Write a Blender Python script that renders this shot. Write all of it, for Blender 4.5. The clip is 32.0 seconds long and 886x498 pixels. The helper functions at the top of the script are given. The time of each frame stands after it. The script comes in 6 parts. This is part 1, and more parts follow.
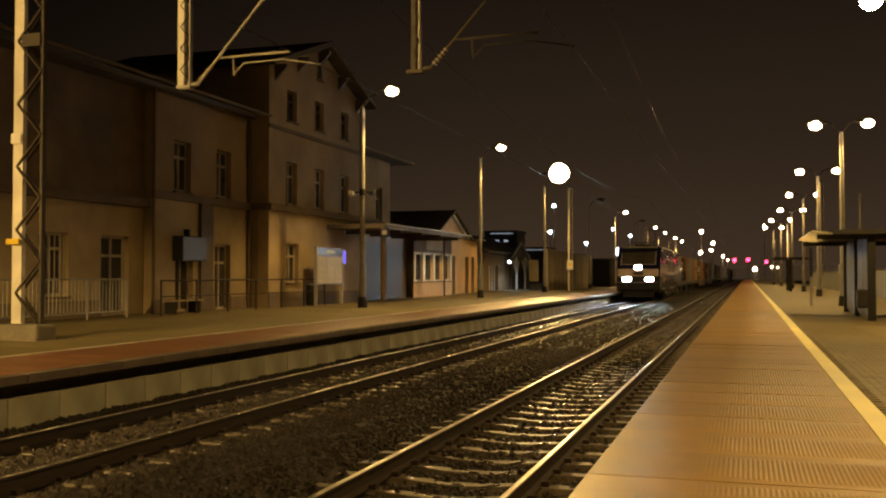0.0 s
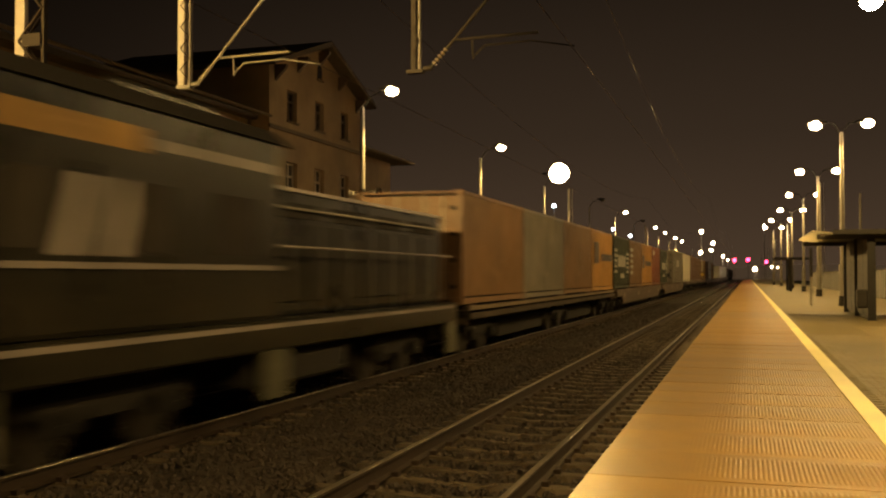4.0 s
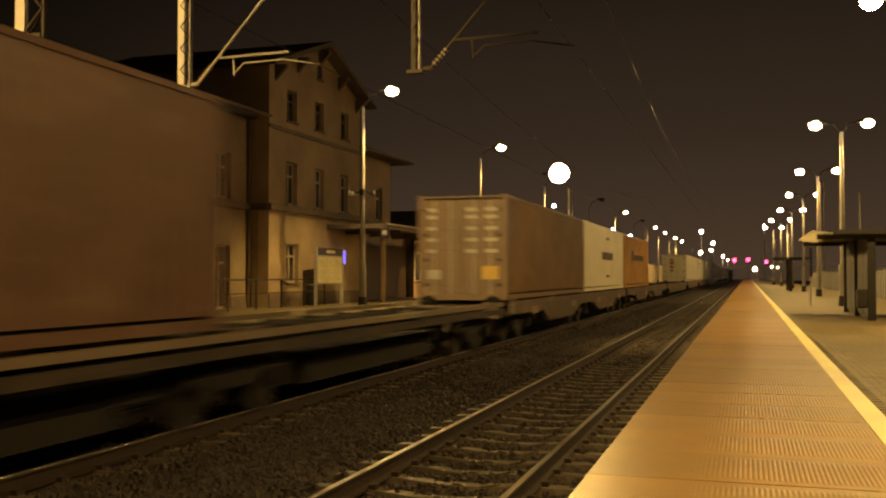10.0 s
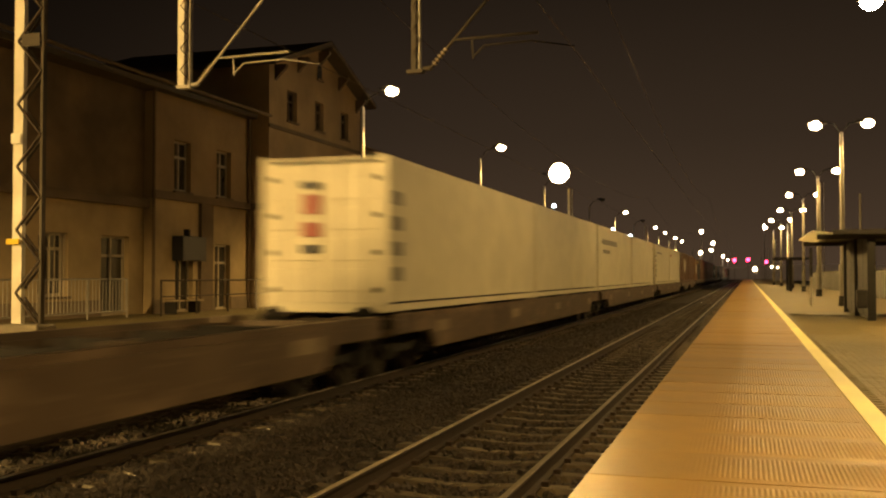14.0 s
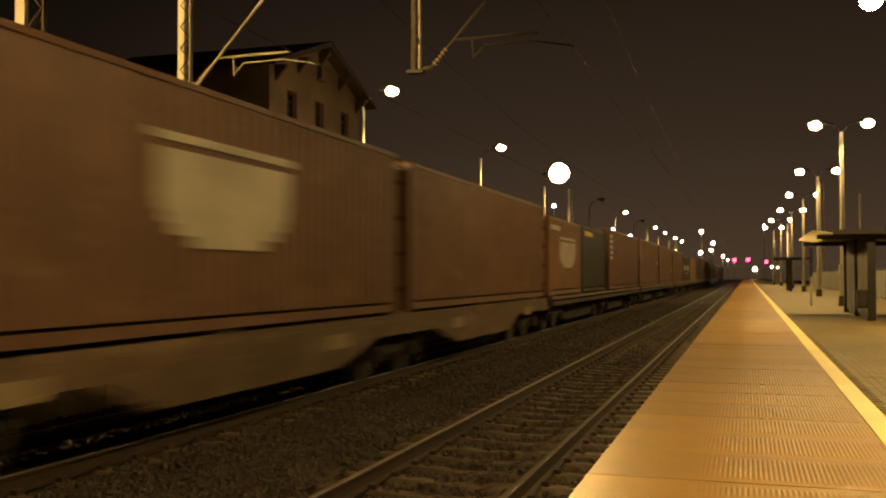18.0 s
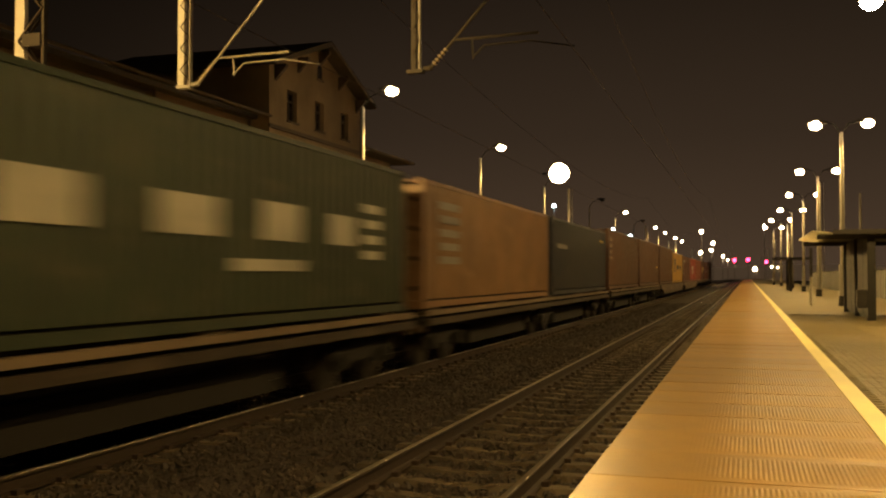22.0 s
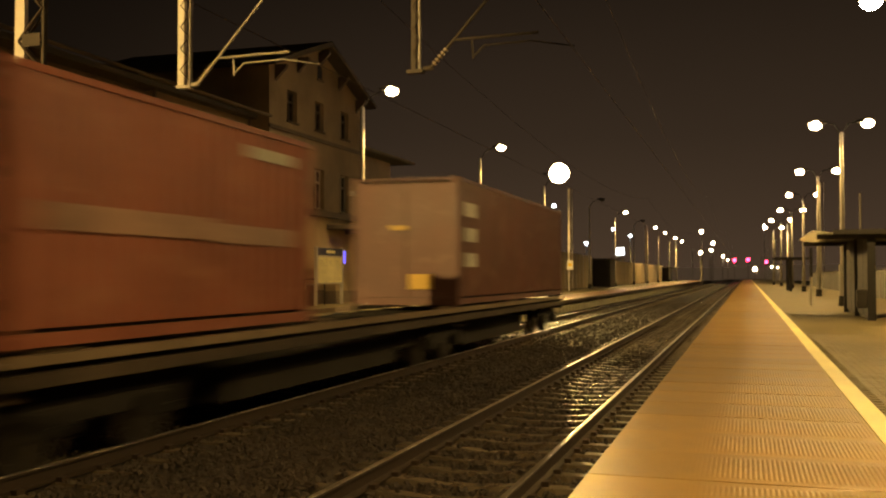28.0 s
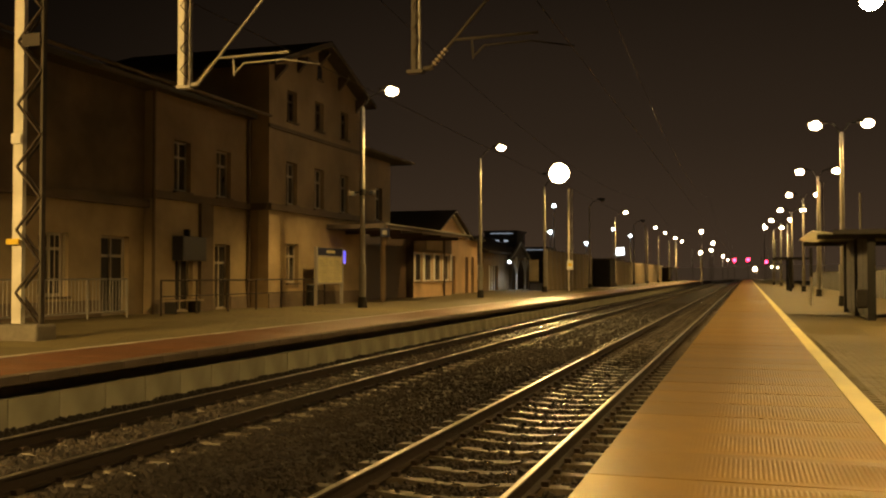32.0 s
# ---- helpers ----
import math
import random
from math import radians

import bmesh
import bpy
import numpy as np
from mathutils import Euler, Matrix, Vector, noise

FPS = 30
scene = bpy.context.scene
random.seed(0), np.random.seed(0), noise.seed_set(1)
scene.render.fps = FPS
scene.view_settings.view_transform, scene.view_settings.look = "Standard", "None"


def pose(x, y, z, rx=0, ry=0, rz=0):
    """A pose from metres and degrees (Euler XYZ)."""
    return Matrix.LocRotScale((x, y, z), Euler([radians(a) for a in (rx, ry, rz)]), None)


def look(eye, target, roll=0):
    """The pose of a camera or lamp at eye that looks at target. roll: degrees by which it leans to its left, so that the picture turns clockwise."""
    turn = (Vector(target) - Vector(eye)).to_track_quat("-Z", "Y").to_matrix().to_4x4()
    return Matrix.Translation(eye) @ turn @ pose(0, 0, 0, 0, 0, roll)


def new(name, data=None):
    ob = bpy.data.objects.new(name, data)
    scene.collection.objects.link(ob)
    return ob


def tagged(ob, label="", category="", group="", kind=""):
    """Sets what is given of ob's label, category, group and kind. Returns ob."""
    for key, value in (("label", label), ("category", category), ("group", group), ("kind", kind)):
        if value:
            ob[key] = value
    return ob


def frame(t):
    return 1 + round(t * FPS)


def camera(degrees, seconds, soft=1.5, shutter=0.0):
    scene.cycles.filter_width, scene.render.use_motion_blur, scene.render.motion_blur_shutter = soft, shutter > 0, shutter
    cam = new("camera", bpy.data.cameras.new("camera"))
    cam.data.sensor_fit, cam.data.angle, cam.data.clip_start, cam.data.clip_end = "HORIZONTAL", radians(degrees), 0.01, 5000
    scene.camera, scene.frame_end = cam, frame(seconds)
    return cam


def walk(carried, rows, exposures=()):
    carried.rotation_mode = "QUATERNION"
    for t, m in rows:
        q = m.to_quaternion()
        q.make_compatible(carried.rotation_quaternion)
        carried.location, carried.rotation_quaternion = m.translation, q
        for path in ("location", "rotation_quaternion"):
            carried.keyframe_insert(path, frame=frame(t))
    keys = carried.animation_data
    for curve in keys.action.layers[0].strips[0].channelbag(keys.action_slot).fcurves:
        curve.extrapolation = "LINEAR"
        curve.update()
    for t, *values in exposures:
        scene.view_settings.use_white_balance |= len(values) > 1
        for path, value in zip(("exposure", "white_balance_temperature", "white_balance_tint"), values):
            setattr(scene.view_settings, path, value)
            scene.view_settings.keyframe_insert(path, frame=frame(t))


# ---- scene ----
cam = camera(49.52, 32.0, soft=2.2, shutter=0.9)
AIM = pose(0, 0, 1.822, 91.55, 0, 17.555)
walk(cam, [(0.0, AIM), (32.0, AIM)], exposures=[(0.0, -0.45), (2.6, -0.45), (3.6, 0.0), (31.6, 0.0), (32.0, -0.4)])

# ---------------------------------------------------------------- world and light
TRACK_FAR, TRACK_NEAR = -7.18, -2.68      # track axes; rail tops are z = 0
PLAT = 0.55                               # platform height over rail top
EDGE_NEAR, EDGE_FAR = -0.99, -8.86        # platform edges
SODIUM = (1.0, 0.61, 0.182)

world = bpy.data.worlds.new("night_sky")
scene.world = world
world.use_nodes = True
wn, wl = world.node_tree.nodes, world.node_tree.links
wn.clear()
w_out, w_bg = wn.new("ShaderNodeOutputWorld"), wn.new("ShaderNodeBackground")
w_tc, w_sep, w_ramp = wn.new("ShaderNodeTexCoord"), wn.new("ShaderNodeSeparateXYZ"), wn.new("ShaderNodeValToRGB")
wl.new(w_tc.outputs["Generated"], w_sep.inputs[0])
wl.new(w_sep.outputs["Z"], w_ramp.inputs[0])
w_ramp.color_ramp.elements[0].position, w_ramp.color_ramp.elements[0].color = 0.0, (0.056, 0.034, 0.0195, 1)
w_ramp.color_ramp.elements[1].position, w_ramp.color_ramp.elements[1].color = 0.6, (0.006, 0.004, 0.0026, 1)
mid_sky = w_ramp.color_ramp.elements.new(0.14)
mid_sky.color = (0.03, 0.0187, 0.011, 1)
high_sky = w_ramp.color_ramp.elements.new(0.3)
high_sky.color = (0.0135, 0.0086, 0.0052, 1)
wl.new(w_ramp.outputs[0], w_bg.inputs["Color"])
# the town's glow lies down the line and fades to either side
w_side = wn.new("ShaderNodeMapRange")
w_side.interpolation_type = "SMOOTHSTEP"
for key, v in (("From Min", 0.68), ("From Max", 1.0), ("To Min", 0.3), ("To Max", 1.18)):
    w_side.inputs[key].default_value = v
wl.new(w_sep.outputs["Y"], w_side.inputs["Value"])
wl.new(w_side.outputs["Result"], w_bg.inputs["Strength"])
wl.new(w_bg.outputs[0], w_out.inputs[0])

LEFT_LAMPS = [-24.0, -6.5, 34.8, 52.2, 70.2, 91.6, 110.3, 129.3, 147.6, 166.0, 189.5, 209.5]
FAILED = (91.6, 129.3)                    # lamps that stay dark
RIGHT_LAMPS = [-13.0, 5.2, 23.6, 42.5, 61.3, 79.0, 97.2, 115.0, 133.0]
RIGHT_SHIFT = [0, 0, 0, 0, 0.33, 0.43, 0.36, -0.05, -0.4]


def lamp_light(name, x, y, z, watts, angle=150, aim=(0, 0, -1), color=SODIUM, blend=0.4):
    data = bpy.data.lights.new(name, "SPOT")
    data.energy, data.color, data.shadow_soft_size = watts, color, 0.1
    data.spot_size, data.spot_blend = radians(angle), blend
    ob = new(name, data)
    ob.matrix_world = look((x, y, z), (x + aim[0], y + aim[1], z + aim[2]))
    return ob


for ly in LEFT_LAMPS[2:]:
    if ly < 60:
        lamp_light("sodium_light", -13.0, ly, 8.6, 2700, 152, (0.45 if ly < 40 else 0.3, 0, -1), SODIUM, 0.35)
    elif ly not in FAILED:
        lamp_light("sodium_light", -13.0, ly, 8.6, 2500 if ly < 100 else 6500, 152, (0.2, 0, -1), SODIUM, 0.5)
lamp_light("sodium_light", -13.0, LEFT_LAMPS[1], 8.6, 28000, 32, (0.15, 0.983, -0.095), SODIUM, 0.6)
lamp_light("sodium_light", -13.0, LEFT_LAMPS[1], 8.6, 35000, 76, (-0.22, 1.0, -1.05))
lamp_light("cool_light", -19.0, 79.3, 2.86, 260, 160, (0.5, 0.1, -1), (0.75, 0.88, 1.0))
lamp_light("sodium_flood", -13.1, 69.5, 9.3, 20000, 58, (0.3, -1.0, -0.12), SODIUM, 1.0)
for sx, ly in zip(RIGHT_SHIFT, RIGHT_LAMPS):
    lamp_light("sodium_light", 2.74 + sx, ly, 7.66, 2050, 152, (-0.2, 0, -1))
    lamp_light("sodium_light", 4.76 + sx, ly, 7.66, 1200, 148, (0.1, 0, -1))

# ---------------------------------------------------------------- materials


def material(name, a, b=None, rough=0.7, metal=0.0, scale=8.0, bump=0.15, fine=60.0, stain=0.35, stain_scale=0.7,
             coat=0.0, spread=0.0, rough_var=0.12, glow=None):
    """Two-scale procedural surface: grain between a and b, broad stains, relief; spread varies piece by piece."""
    m = bpy.data.materials.new(name)
    m.use_nodes = True
    n, l = m.node_tree.nodes, m.node_tree.links
    bsdf = n["Principled BSDF"]
    b = b or tuple(c * 0.7 for c in a)
    tc = n.new("ShaderNodeTexCoord")
    big, small = n.new("ShaderNodeTexNoise"), n.new("ShaderNodeTexNoise")
    big.inputs["Scale"].default_value, big.inputs["Detail"].default_value = stain_scale, 6
    small.inputs["Scale"].default_value, small.inputs["Detail"].default_value = scale, 5
    l.new(tc.outputs["Object"], big.inputs["Vector"]), l.new(tc.outputs["Object"], small.inputs["Vector"])
    mix = n.new("ShaderNodeMix")
    mix.data_type = "RGBA"
    mix.inputs["A"].default_value, mix.inputs["B"].default_value = (*a, 1), (*b, 1)
    l.new(small.outputs["Fac"], mix.inputs["Factor"])
    mr = n.new("ShaderNodeMapRange")
    mr.inputs["From Min"].default_value, mr.inputs["From Max"].default_value = 0.35, 0.7
    mr.inputs["To Min"].default_value, mr.inputs["To Max"].default_value = 1.0 - stain, 1.05
    l.new(big.outputs["Fac"], mr.inputs["Value"])
    mul = n.new("ShaderNodeMix")
    mul.data_type, mul.blend_type = "RGBA", "MULTIPLY"
    mul.inputs["Factor"].default_value = 1.0
    l.new(mix.outputs["Result"], mul.inputs["A"]), l.new(mr.outputs["Result"], mul.inputs["B"])
    col = mul.outputs["Result"]
    if spread:
        oi, hv = n.new("ShaderNodeObjectInfo"), n.new("ShaderNodeMapRange")
        hv.inputs["To Min"].default_value, hv.inputs["To Max"].default_value = 1 - spread, 1 + spread
        l.new(oi.outputs["Random"], hv.inputs["Value"])
        m2 = n.new("ShaderNodeMix")
        m2.data_type, m2.blend_type = "RGBA", "MULTIPLY"
        m2.inputs["Factor"].default_value = 1.0
        l.new(col, m2.inputs["A"]), l.new(hv.outputs["Result"], m2.inputs["B"])
        col = m2.outputs["Result"]
    l.new(col, bsdf.inputs["Base Color"])
    rr = n.new("ShaderNodeMapRange")
    rr.inputs["To Min"].default_value, rr.inputs["To Max"].default_value = max(0.03, rough - rough_var), min(1, rough + rough_var)
    l.new(big.outputs["Fac"], rr.inputs["Value"]), l.new(rr.outputs["Result"], bsdf.inputs["Roughness"])
    bsdf.inputs["Metallic"].default_value = metal
    bsdf.inputs["Coat Weight"].default_value = coat
    if bump:
        f = n.new("ShaderNodeTexNoise")
        f.inputs["Scale"].default_value, f.inputs["Detail"].default_value = fine, 3
        l.new(tc.outputs["Object"], f.inputs["Vector"])
        bp = n.new("ShaderNodeBump")
        bp.inputs["Strength"].default_value, bp.inputs["Distance"].default_value = bump, 0.02
        l.new(f.outputs["Fac"], bp.inputs["Height"]), l.new(bp.outputs["Normal"], bsdf.inputs["Normal"])
    if glow:
        bsdf.inputs["Emission Color"].default_value, bsdf.inputs["Emission Strength"].default_value = (*glow[0], 1), glow[1]
    return m


def glow_material(name, color, strength):
    m = bpy.data.materials.new(name)
    m.use_nodes = True
    bsdf = m.node_tree.nodes["Principled BSDF"]
    bsdf.inputs["Base Color"].default_value = (0.6, 0.6, 0.6, 1)
    bsdf.inputs["Emission Color"].default_value, bsdf.inputs["Emission Strength"].default_value = (*color, 1), strength
    return m


def glass_material(name, tint=(0.6, 0.65, 0.65), rough=0.05):
    m = bpy.data.materials.new(name)
    m.use_nodes = True
    bsdf = m.node_tree.nodes["Principled BSDF"]
    bsdf.inputs["Base Color"].default_value = (*tint, 1)
    bsdf.inputs["Roughness"].default_value, bsdf.inputs["Transmission Weight"].default_value = rough, 1.0
    bsdf.inputs["IOR"].default_value = 1.45
    return m


M = {}
M["ballast"] = material("ballast_bed", (0.043, 0.033, 0.025), (0.02, 0.0155, 0.0125), 0.8, scale=22, bump=0.9, fine=28, stain=0.5, stain_scale=0.4)
M["stone"] = material("ballast_stone", (0.068, 0.054, 0.042), (0.021, 0.0165, 0.0135), 0.75, scale=3.0, bump=0.3, fine=40, stain=0.4, stain_scale=0.5)
M["ground"] = material("ground_earth", (0.06, 0.05, 0.035), (0.03, 0.027, 0.02), 0.9, scale=2, bump=0.4, fine=12)
M["rail_side"] = material("rail_rust", (0.036, 0.022, 0.014), (0.02, 0.013, 0.009), 0.75, metal=0.2, scale=14, bump=0.2)
M["rail_head"] = material("rail_steel", (0.6, 0.55, 0.48), (0.48, 0.44, 0.38), 0.33, metal=0.92, scale=5, bump=0.02, fine=60, stain=0.15, rough_var=0.05)
M["sleeper"] = material("sleeper_concrete", (0.15, 0.122, 0.084), (0.08, 0.065, 0.046), 0.5, scale=16, bump=0.25, stain=0.5, stain_scale=1.6, spread=0.22, rough_var=0.1)
M["clip"] = material("fastening_steel", (0.08, 0.055, 0.04), (0.04, 0.03, 0.025), 0.6, metal=0.5)
M["slab_wall"] = material("platform_wall_concrete", (0.5, 0.48, 0.36), (0.37, 0.35, 0.26), 0.8, scale=9, bump=0.2, stain=0.45, stain_scale=1.1, spread=0.1)
M["slab_edge"] = material("platform_edge_concrete", (0.17, 0.13, 0.1), (0.11, 0.085, 0.065), 0.8, scale=12, bump=0.2, spread=0.08)
M["paver"] = material("paver_grey", (0.26, 0.212, 0.108), (0.165, 0.136, 0.07), 0.6, scale=26, bump=0.2, stain=0.3, stain_scale=0.5, spread=0.14)
M["yellow"] = material("yellow_line_paint", (0.93, 0.84, 0.34), (0.86, 0.76, 0.27), 0.5, scale=20, bump=0.1, stain=0.2)
M["white_line"] = material("white_line_paint", (0.86, 0.84, 0.76), (0.74, 0.72, 0.64), 0.55, scale=20, bump=0.1, stain=0.3)
# plaster tones: pale on the ground floor, darker above, brown on the first wing
M["plaster"] = material("ochre_plaster", (0.36, 0.265, 0.155), (0.3, 0.215, 0.12), 0.9, scale=3, bump=0.2, stain=0.35, stain_scale=0.5)
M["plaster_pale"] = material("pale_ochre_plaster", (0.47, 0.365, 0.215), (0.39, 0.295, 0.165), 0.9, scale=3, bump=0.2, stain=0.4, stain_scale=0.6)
M["plaster_brown"] = material("dark_brown_plaster", (0.26, 0.185, 0.11), (0.2, 0.145, 0.09), 0.92, scale=3, bump=0.25, stain=0.5, stain_scale=0.5)
M["plaster_dark"] = material("stone_plinth", (0.25, 0.19, 0.13), (0.18, 0.14, 0.1), 0.9, scale=5, bump=0.2)
M["cornice"] = material("cornice_plaster", (0.18, 0.13, 0.082), (0.13, 0.095, 0.062), 0.85, scale=5, bump=0.15)
M["kiosk"] = material("apricot_render", (0.72, 0.5, 0.28), (0.64, 0.43, 0.24), 0.8, scale=4, bump=0.15, stain=0.2)
M["roof"] = material("dark_roof", (0.1, 0.078, 0.062), (0.06, 0.048, 0.04), 0.75, scale=7, bump=0.3)
M["white_frame"] = material("white_window_paint", (0.8, 0.78, 0.72), (0.68, 0.66, 0.6), 0.5, scale=12, bump=0.05, stain=0.15)
M["old_frame"] = material("weathered_window_paint", (0.5, 0.44, 0.34), (0.38, 0.33, 0.25), 0.6, scale=12, bump=0.1, stain=0.3)
M["rusty_bar"] = material("brown_lacing_steel", (0.05, 0.034, 0.023), (0.03, 0.022, 0.016), 0.7, scale=14, bump=0.1)
M["wood_dark"] = material("dark_wood", (0.1, 0.06, 0.035), (0.06, 0.04, 0.025), 0.6, scale=10, bump=0.15)
M["pane"] = material("window_glass_dark", (0.075, 0.068, 0.058), (0.04, 0.037, 0.033), 0.14, scale=3, bump=0, rough_var=0.03)
M["galv"] = material("galvanised_steel", (0.44, 0.42, 0.38), (0.34, 0.32, 0.29), 0.6, metal=0.25, scale=9, bump=0.05, stain=0.2)
M["mast"] = material("mast_grey_paint", (0.74, 0.71, 0.62), (0.6, 0.57, 0.5), 0.55, metal=0.0, scale=7, bump=0.08, stain=0.25, stain_scale=1.2)
M["iron"] = material("dark_iron", (0.03, 0.026, 0.022), (0.018, 0.016, 0.014), 0.7, metal=0.15, scale=12, bump=0.1)
M["fence"] = material("fence_grey_paint", (0.4, 0.38, 0.34), (0.3, 0.28, 0.25), 0.5, metal=0.2, scale=12, bump=0.05)
# mast steel darkened by colour, for parts that little light reaches
M["dull"] = material("shaded_mast_steel", (0.085, 0.072, 0.055), (0.06, 0.05, 0.04), 0.7, metal=0.1, scale=12, bump=0.05)
M["concrete"] = material("foundation_concrete", (0.3, 0.27, 0.21), (0.17, 0.15, 0.115), 0.9, scale=10, bump=0.35, stain=0.45)
M["insulator"] = material("insulator_brown", (0.36, 0.31, 0.25), (0.26, 0.22, 0.17), 0.3, scale=6, bump=0)
M["copper"] = material("contact_wire_copper", (0.1, 0.075, 0.055), (0.07, 0.05, 0.04), 0.5, metal=0.6, scale=6, bump=0)
M["panel"] = material("barrier_panel", (0.42, 0.33, 0.21), (0.32, 0.25, 0.155), 0.8, scale=6, bump=0.2, spread=0.12)
M["black"] = material("black_plastic", (0.025, 0.025, 0.027), (0.018, 0.018, 0.02), 0.45, scale=15, bump=0.05)
M["board"] = material("notice_paper", (0.72, 0.66, 0.36), (0.62, 0.55, 0.28), 0.6, scale=5, bump=0.03)
M["navy"] = material("navy_sign", (0.02, 0.025, 0.07), (0.015, 0.02, 0.05), 0.4, scale=8, bump=0)
M["tag"] = material("yellow_tag", (0.85, 0.62, 0.05), (0.75, 0.52, 0.04), 0.5, scale=20, bump=0)
M["board_tan"] = material("weathered_tan_board", (0.3, 0.25, 0.17), (0.22, 0.185, 0.13), 0.8, scale=6, stain=0.4)
M["wing"] = glass_material("translucent_roof_wing", (0.75, 0.7, 0.5), 0.55)
M["shelter_wall"] = material("shelter_smoked_glass", (0.008, 0.007, 0.0062), (0.0055, 0.005, 0.0045), 0.75, scale=4, bump=0, rough_var=0.1)
M["bulb"] = glow_material("sodium_bulb", (1.0, 0.7, 0.34), 80.0)
M["bulb_far"] = glow_material("sodium_bulb_far", (1.0, 0.74, 0.4), 90.0)
M["cool"] = glow_material("cool_bulb", (0.7, 0.85, 1.0), 25.0)
M["red_light"] = glow_material("red_signal", (1.0, 0.028, 0.09), 15.0)
M["blue_neon"] = glow_material("blue_neon", (0.03, 0.04, 1.0), 2.4)
# surface glow that stands for lit haze on the horizon
M["haze_glow"] = glow_material("painted_night_haze", (0.05, 0.031, 0.0175), 1.0)
M["eaves"] = glow_material("cool_eaves_light", (0.75, 0.85, 1.0), 0.5)
M["lit_box"] = glow_material("lit_sign", (0.8, 0.9, 1.0), 8.0)
M["head"] = glow_material("headlight", (0.85, 0.96, 1.0), 900.0)
M["dead_bulb"] = material("unlit_lamp_glass", (0.2, 0.18, 0.15), (0.14, 0.13, 0.11), 0.3, scale=6, bump=0)
M["pale_panel"] = material("blue_grey_panel", (0.27, 0.27, 0.25), (0.2, 0.2, 0.19), 0.7, scale=6, bump=0.15, spread=0.1)


def wet_patches(m, wet=0.09):
    """Damp spots: the same surface, much smoother where a broad grain is high."""
    n, l = m.node_tree.nodes, m.node_tree.links
    bsdf = n["Principled BSDF"]
    dry = bsdf.inputs["Roughness"].links[0].from_socket
    tc, nz, mr, mx = n.new("ShaderNodeTexCoord"), n.new("ShaderNodeTexNoise"), n.new("ShaderNodeMapRange"), n.new("ShaderNodeMix")
    nz.inputs["Scale"].default_value, nz.inputs["Detail"].default_value = 4.5, 4
    mr.inputs["From Min"].default_value, mr.inputs["From Max"].default_value = 0.54, 0.6
    l.new(tc.outputs["Object"], nz.inputs["Vector"]), l.new(nz.outputs["Fac"], mr.inputs["Value"])
    l.new(mr.outputs["Result"], mx.inputs["Factor"]), l.new(dry, mx.inputs["A"])
    mx.inputs["B"].default_value = wet
    l.new(mx.outputs["Result"], bsdf.inputs["Roughness"])


wet_patches(M["sleeper"], 0.12)
M["paver"].node_tree.nodes["Principled BSDF"].inputs["Specular IOR Level"].default_value = 0.2
M["shelter_post"] = material("shelter_post_paint", (0.016, 0.0145, 0.0125), (0.011, 0.01, 0.009), 0.7, scale=12, bump=0.05)


def tactile_material(name, a, b):
    """Brick-red slabs with lengthwise ribs in staggered bands, damp."""
    m = material(name, a, b, 0.42, scale=11, bump=0.1, stain=0.3, stain_scale=0.9, spread=0.09, rough_var=0.1)
    n, l = m.node_tree.nodes, m.node_tree.links
    n["Principled BSDF"].inputs["Specular IOR Level"].default_value = 0.28
    tc = n.new("ShaderNodeTexCoord")
    wv = n.new("ShaderNodeTexWave")
    wv.wave_type, wv.bands_direction = "BANDS", "X"
    wv.inputs["Scale"].default_value, wv.inputs["Distortion"].default_value = 10.0, 0.0
    l.new(tc.outputs["Object"], wv.inputs["Vector"])
    bp = n.new("ShaderNodeBump")
    bp.inputs["Strength"].default_value, bp.inputs["Distance"].default_value = 0.6, 0.006
    sep, near_x, in_y = n.new("ShaderNodeSeparateXYZ"), n.new("ShaderNodeMapRange"), n.new("ShaderNodeMapRange")
    row, mask, ht = n.new("ShaderNodeMath"), n.new("ShaderNodeMath"), n.new("ShaderNodeMath")
    l.new(tc.outputs["Object"], sep.inputs[0])
    near_x.interpolation_type = in_y.interpolation_type = "SMOOTHSTEP"
    near_x.inputs["From Min"].default_value, near_x.inputs["From Max"].default_value = -0.6, 0.3
    l.new(sep.outputs["X"], near_x.inputs["Value"])
    row.operation, row.inputs[1].default_value = "ABSOLUTE", 0
    l.new(sep.outputs["Y"], row.inputs[0])
    in_y.inputs["From Min"].default_value, in_y.inputs["From Max"].default_value = 0.37, 0.3
    l.new(row.outputs[0], in_y.inputs["Value"])
    mask.operation = ht.operation = "MULTIPLY"
    l.new(near_x.outputs["Result"], mask.inputs[0]), l.new(in_y.outputs["Result"], mask.inputs[1])
    l.new(mask.outputs[0], ht.inputs[0]), l.new(wv.outputs["Fac"], ht.inputs[1])
    l.new(ht.outputs[0], bp.inputs["Height"])
    old = n["Bump"]
    l.new(old.outputs["Normal"], bp.inputs["Normal"])
    l.new(bp.outputs["Normal"], n["Principled BSDF"].inputs["Normal"])
    return m


M["tactile"] = tactile_material("tactile_slab_red", (0.37, 0.226, 0.046), (0.288, 0.172, 0.034))
M["tactile_far"] = tactile_material("tactile_slab_brick", (0.27, 0.13, 0.07), (0.19, 0.095, 0.055))

# ---------------------------------------------------------------- mesh helpers


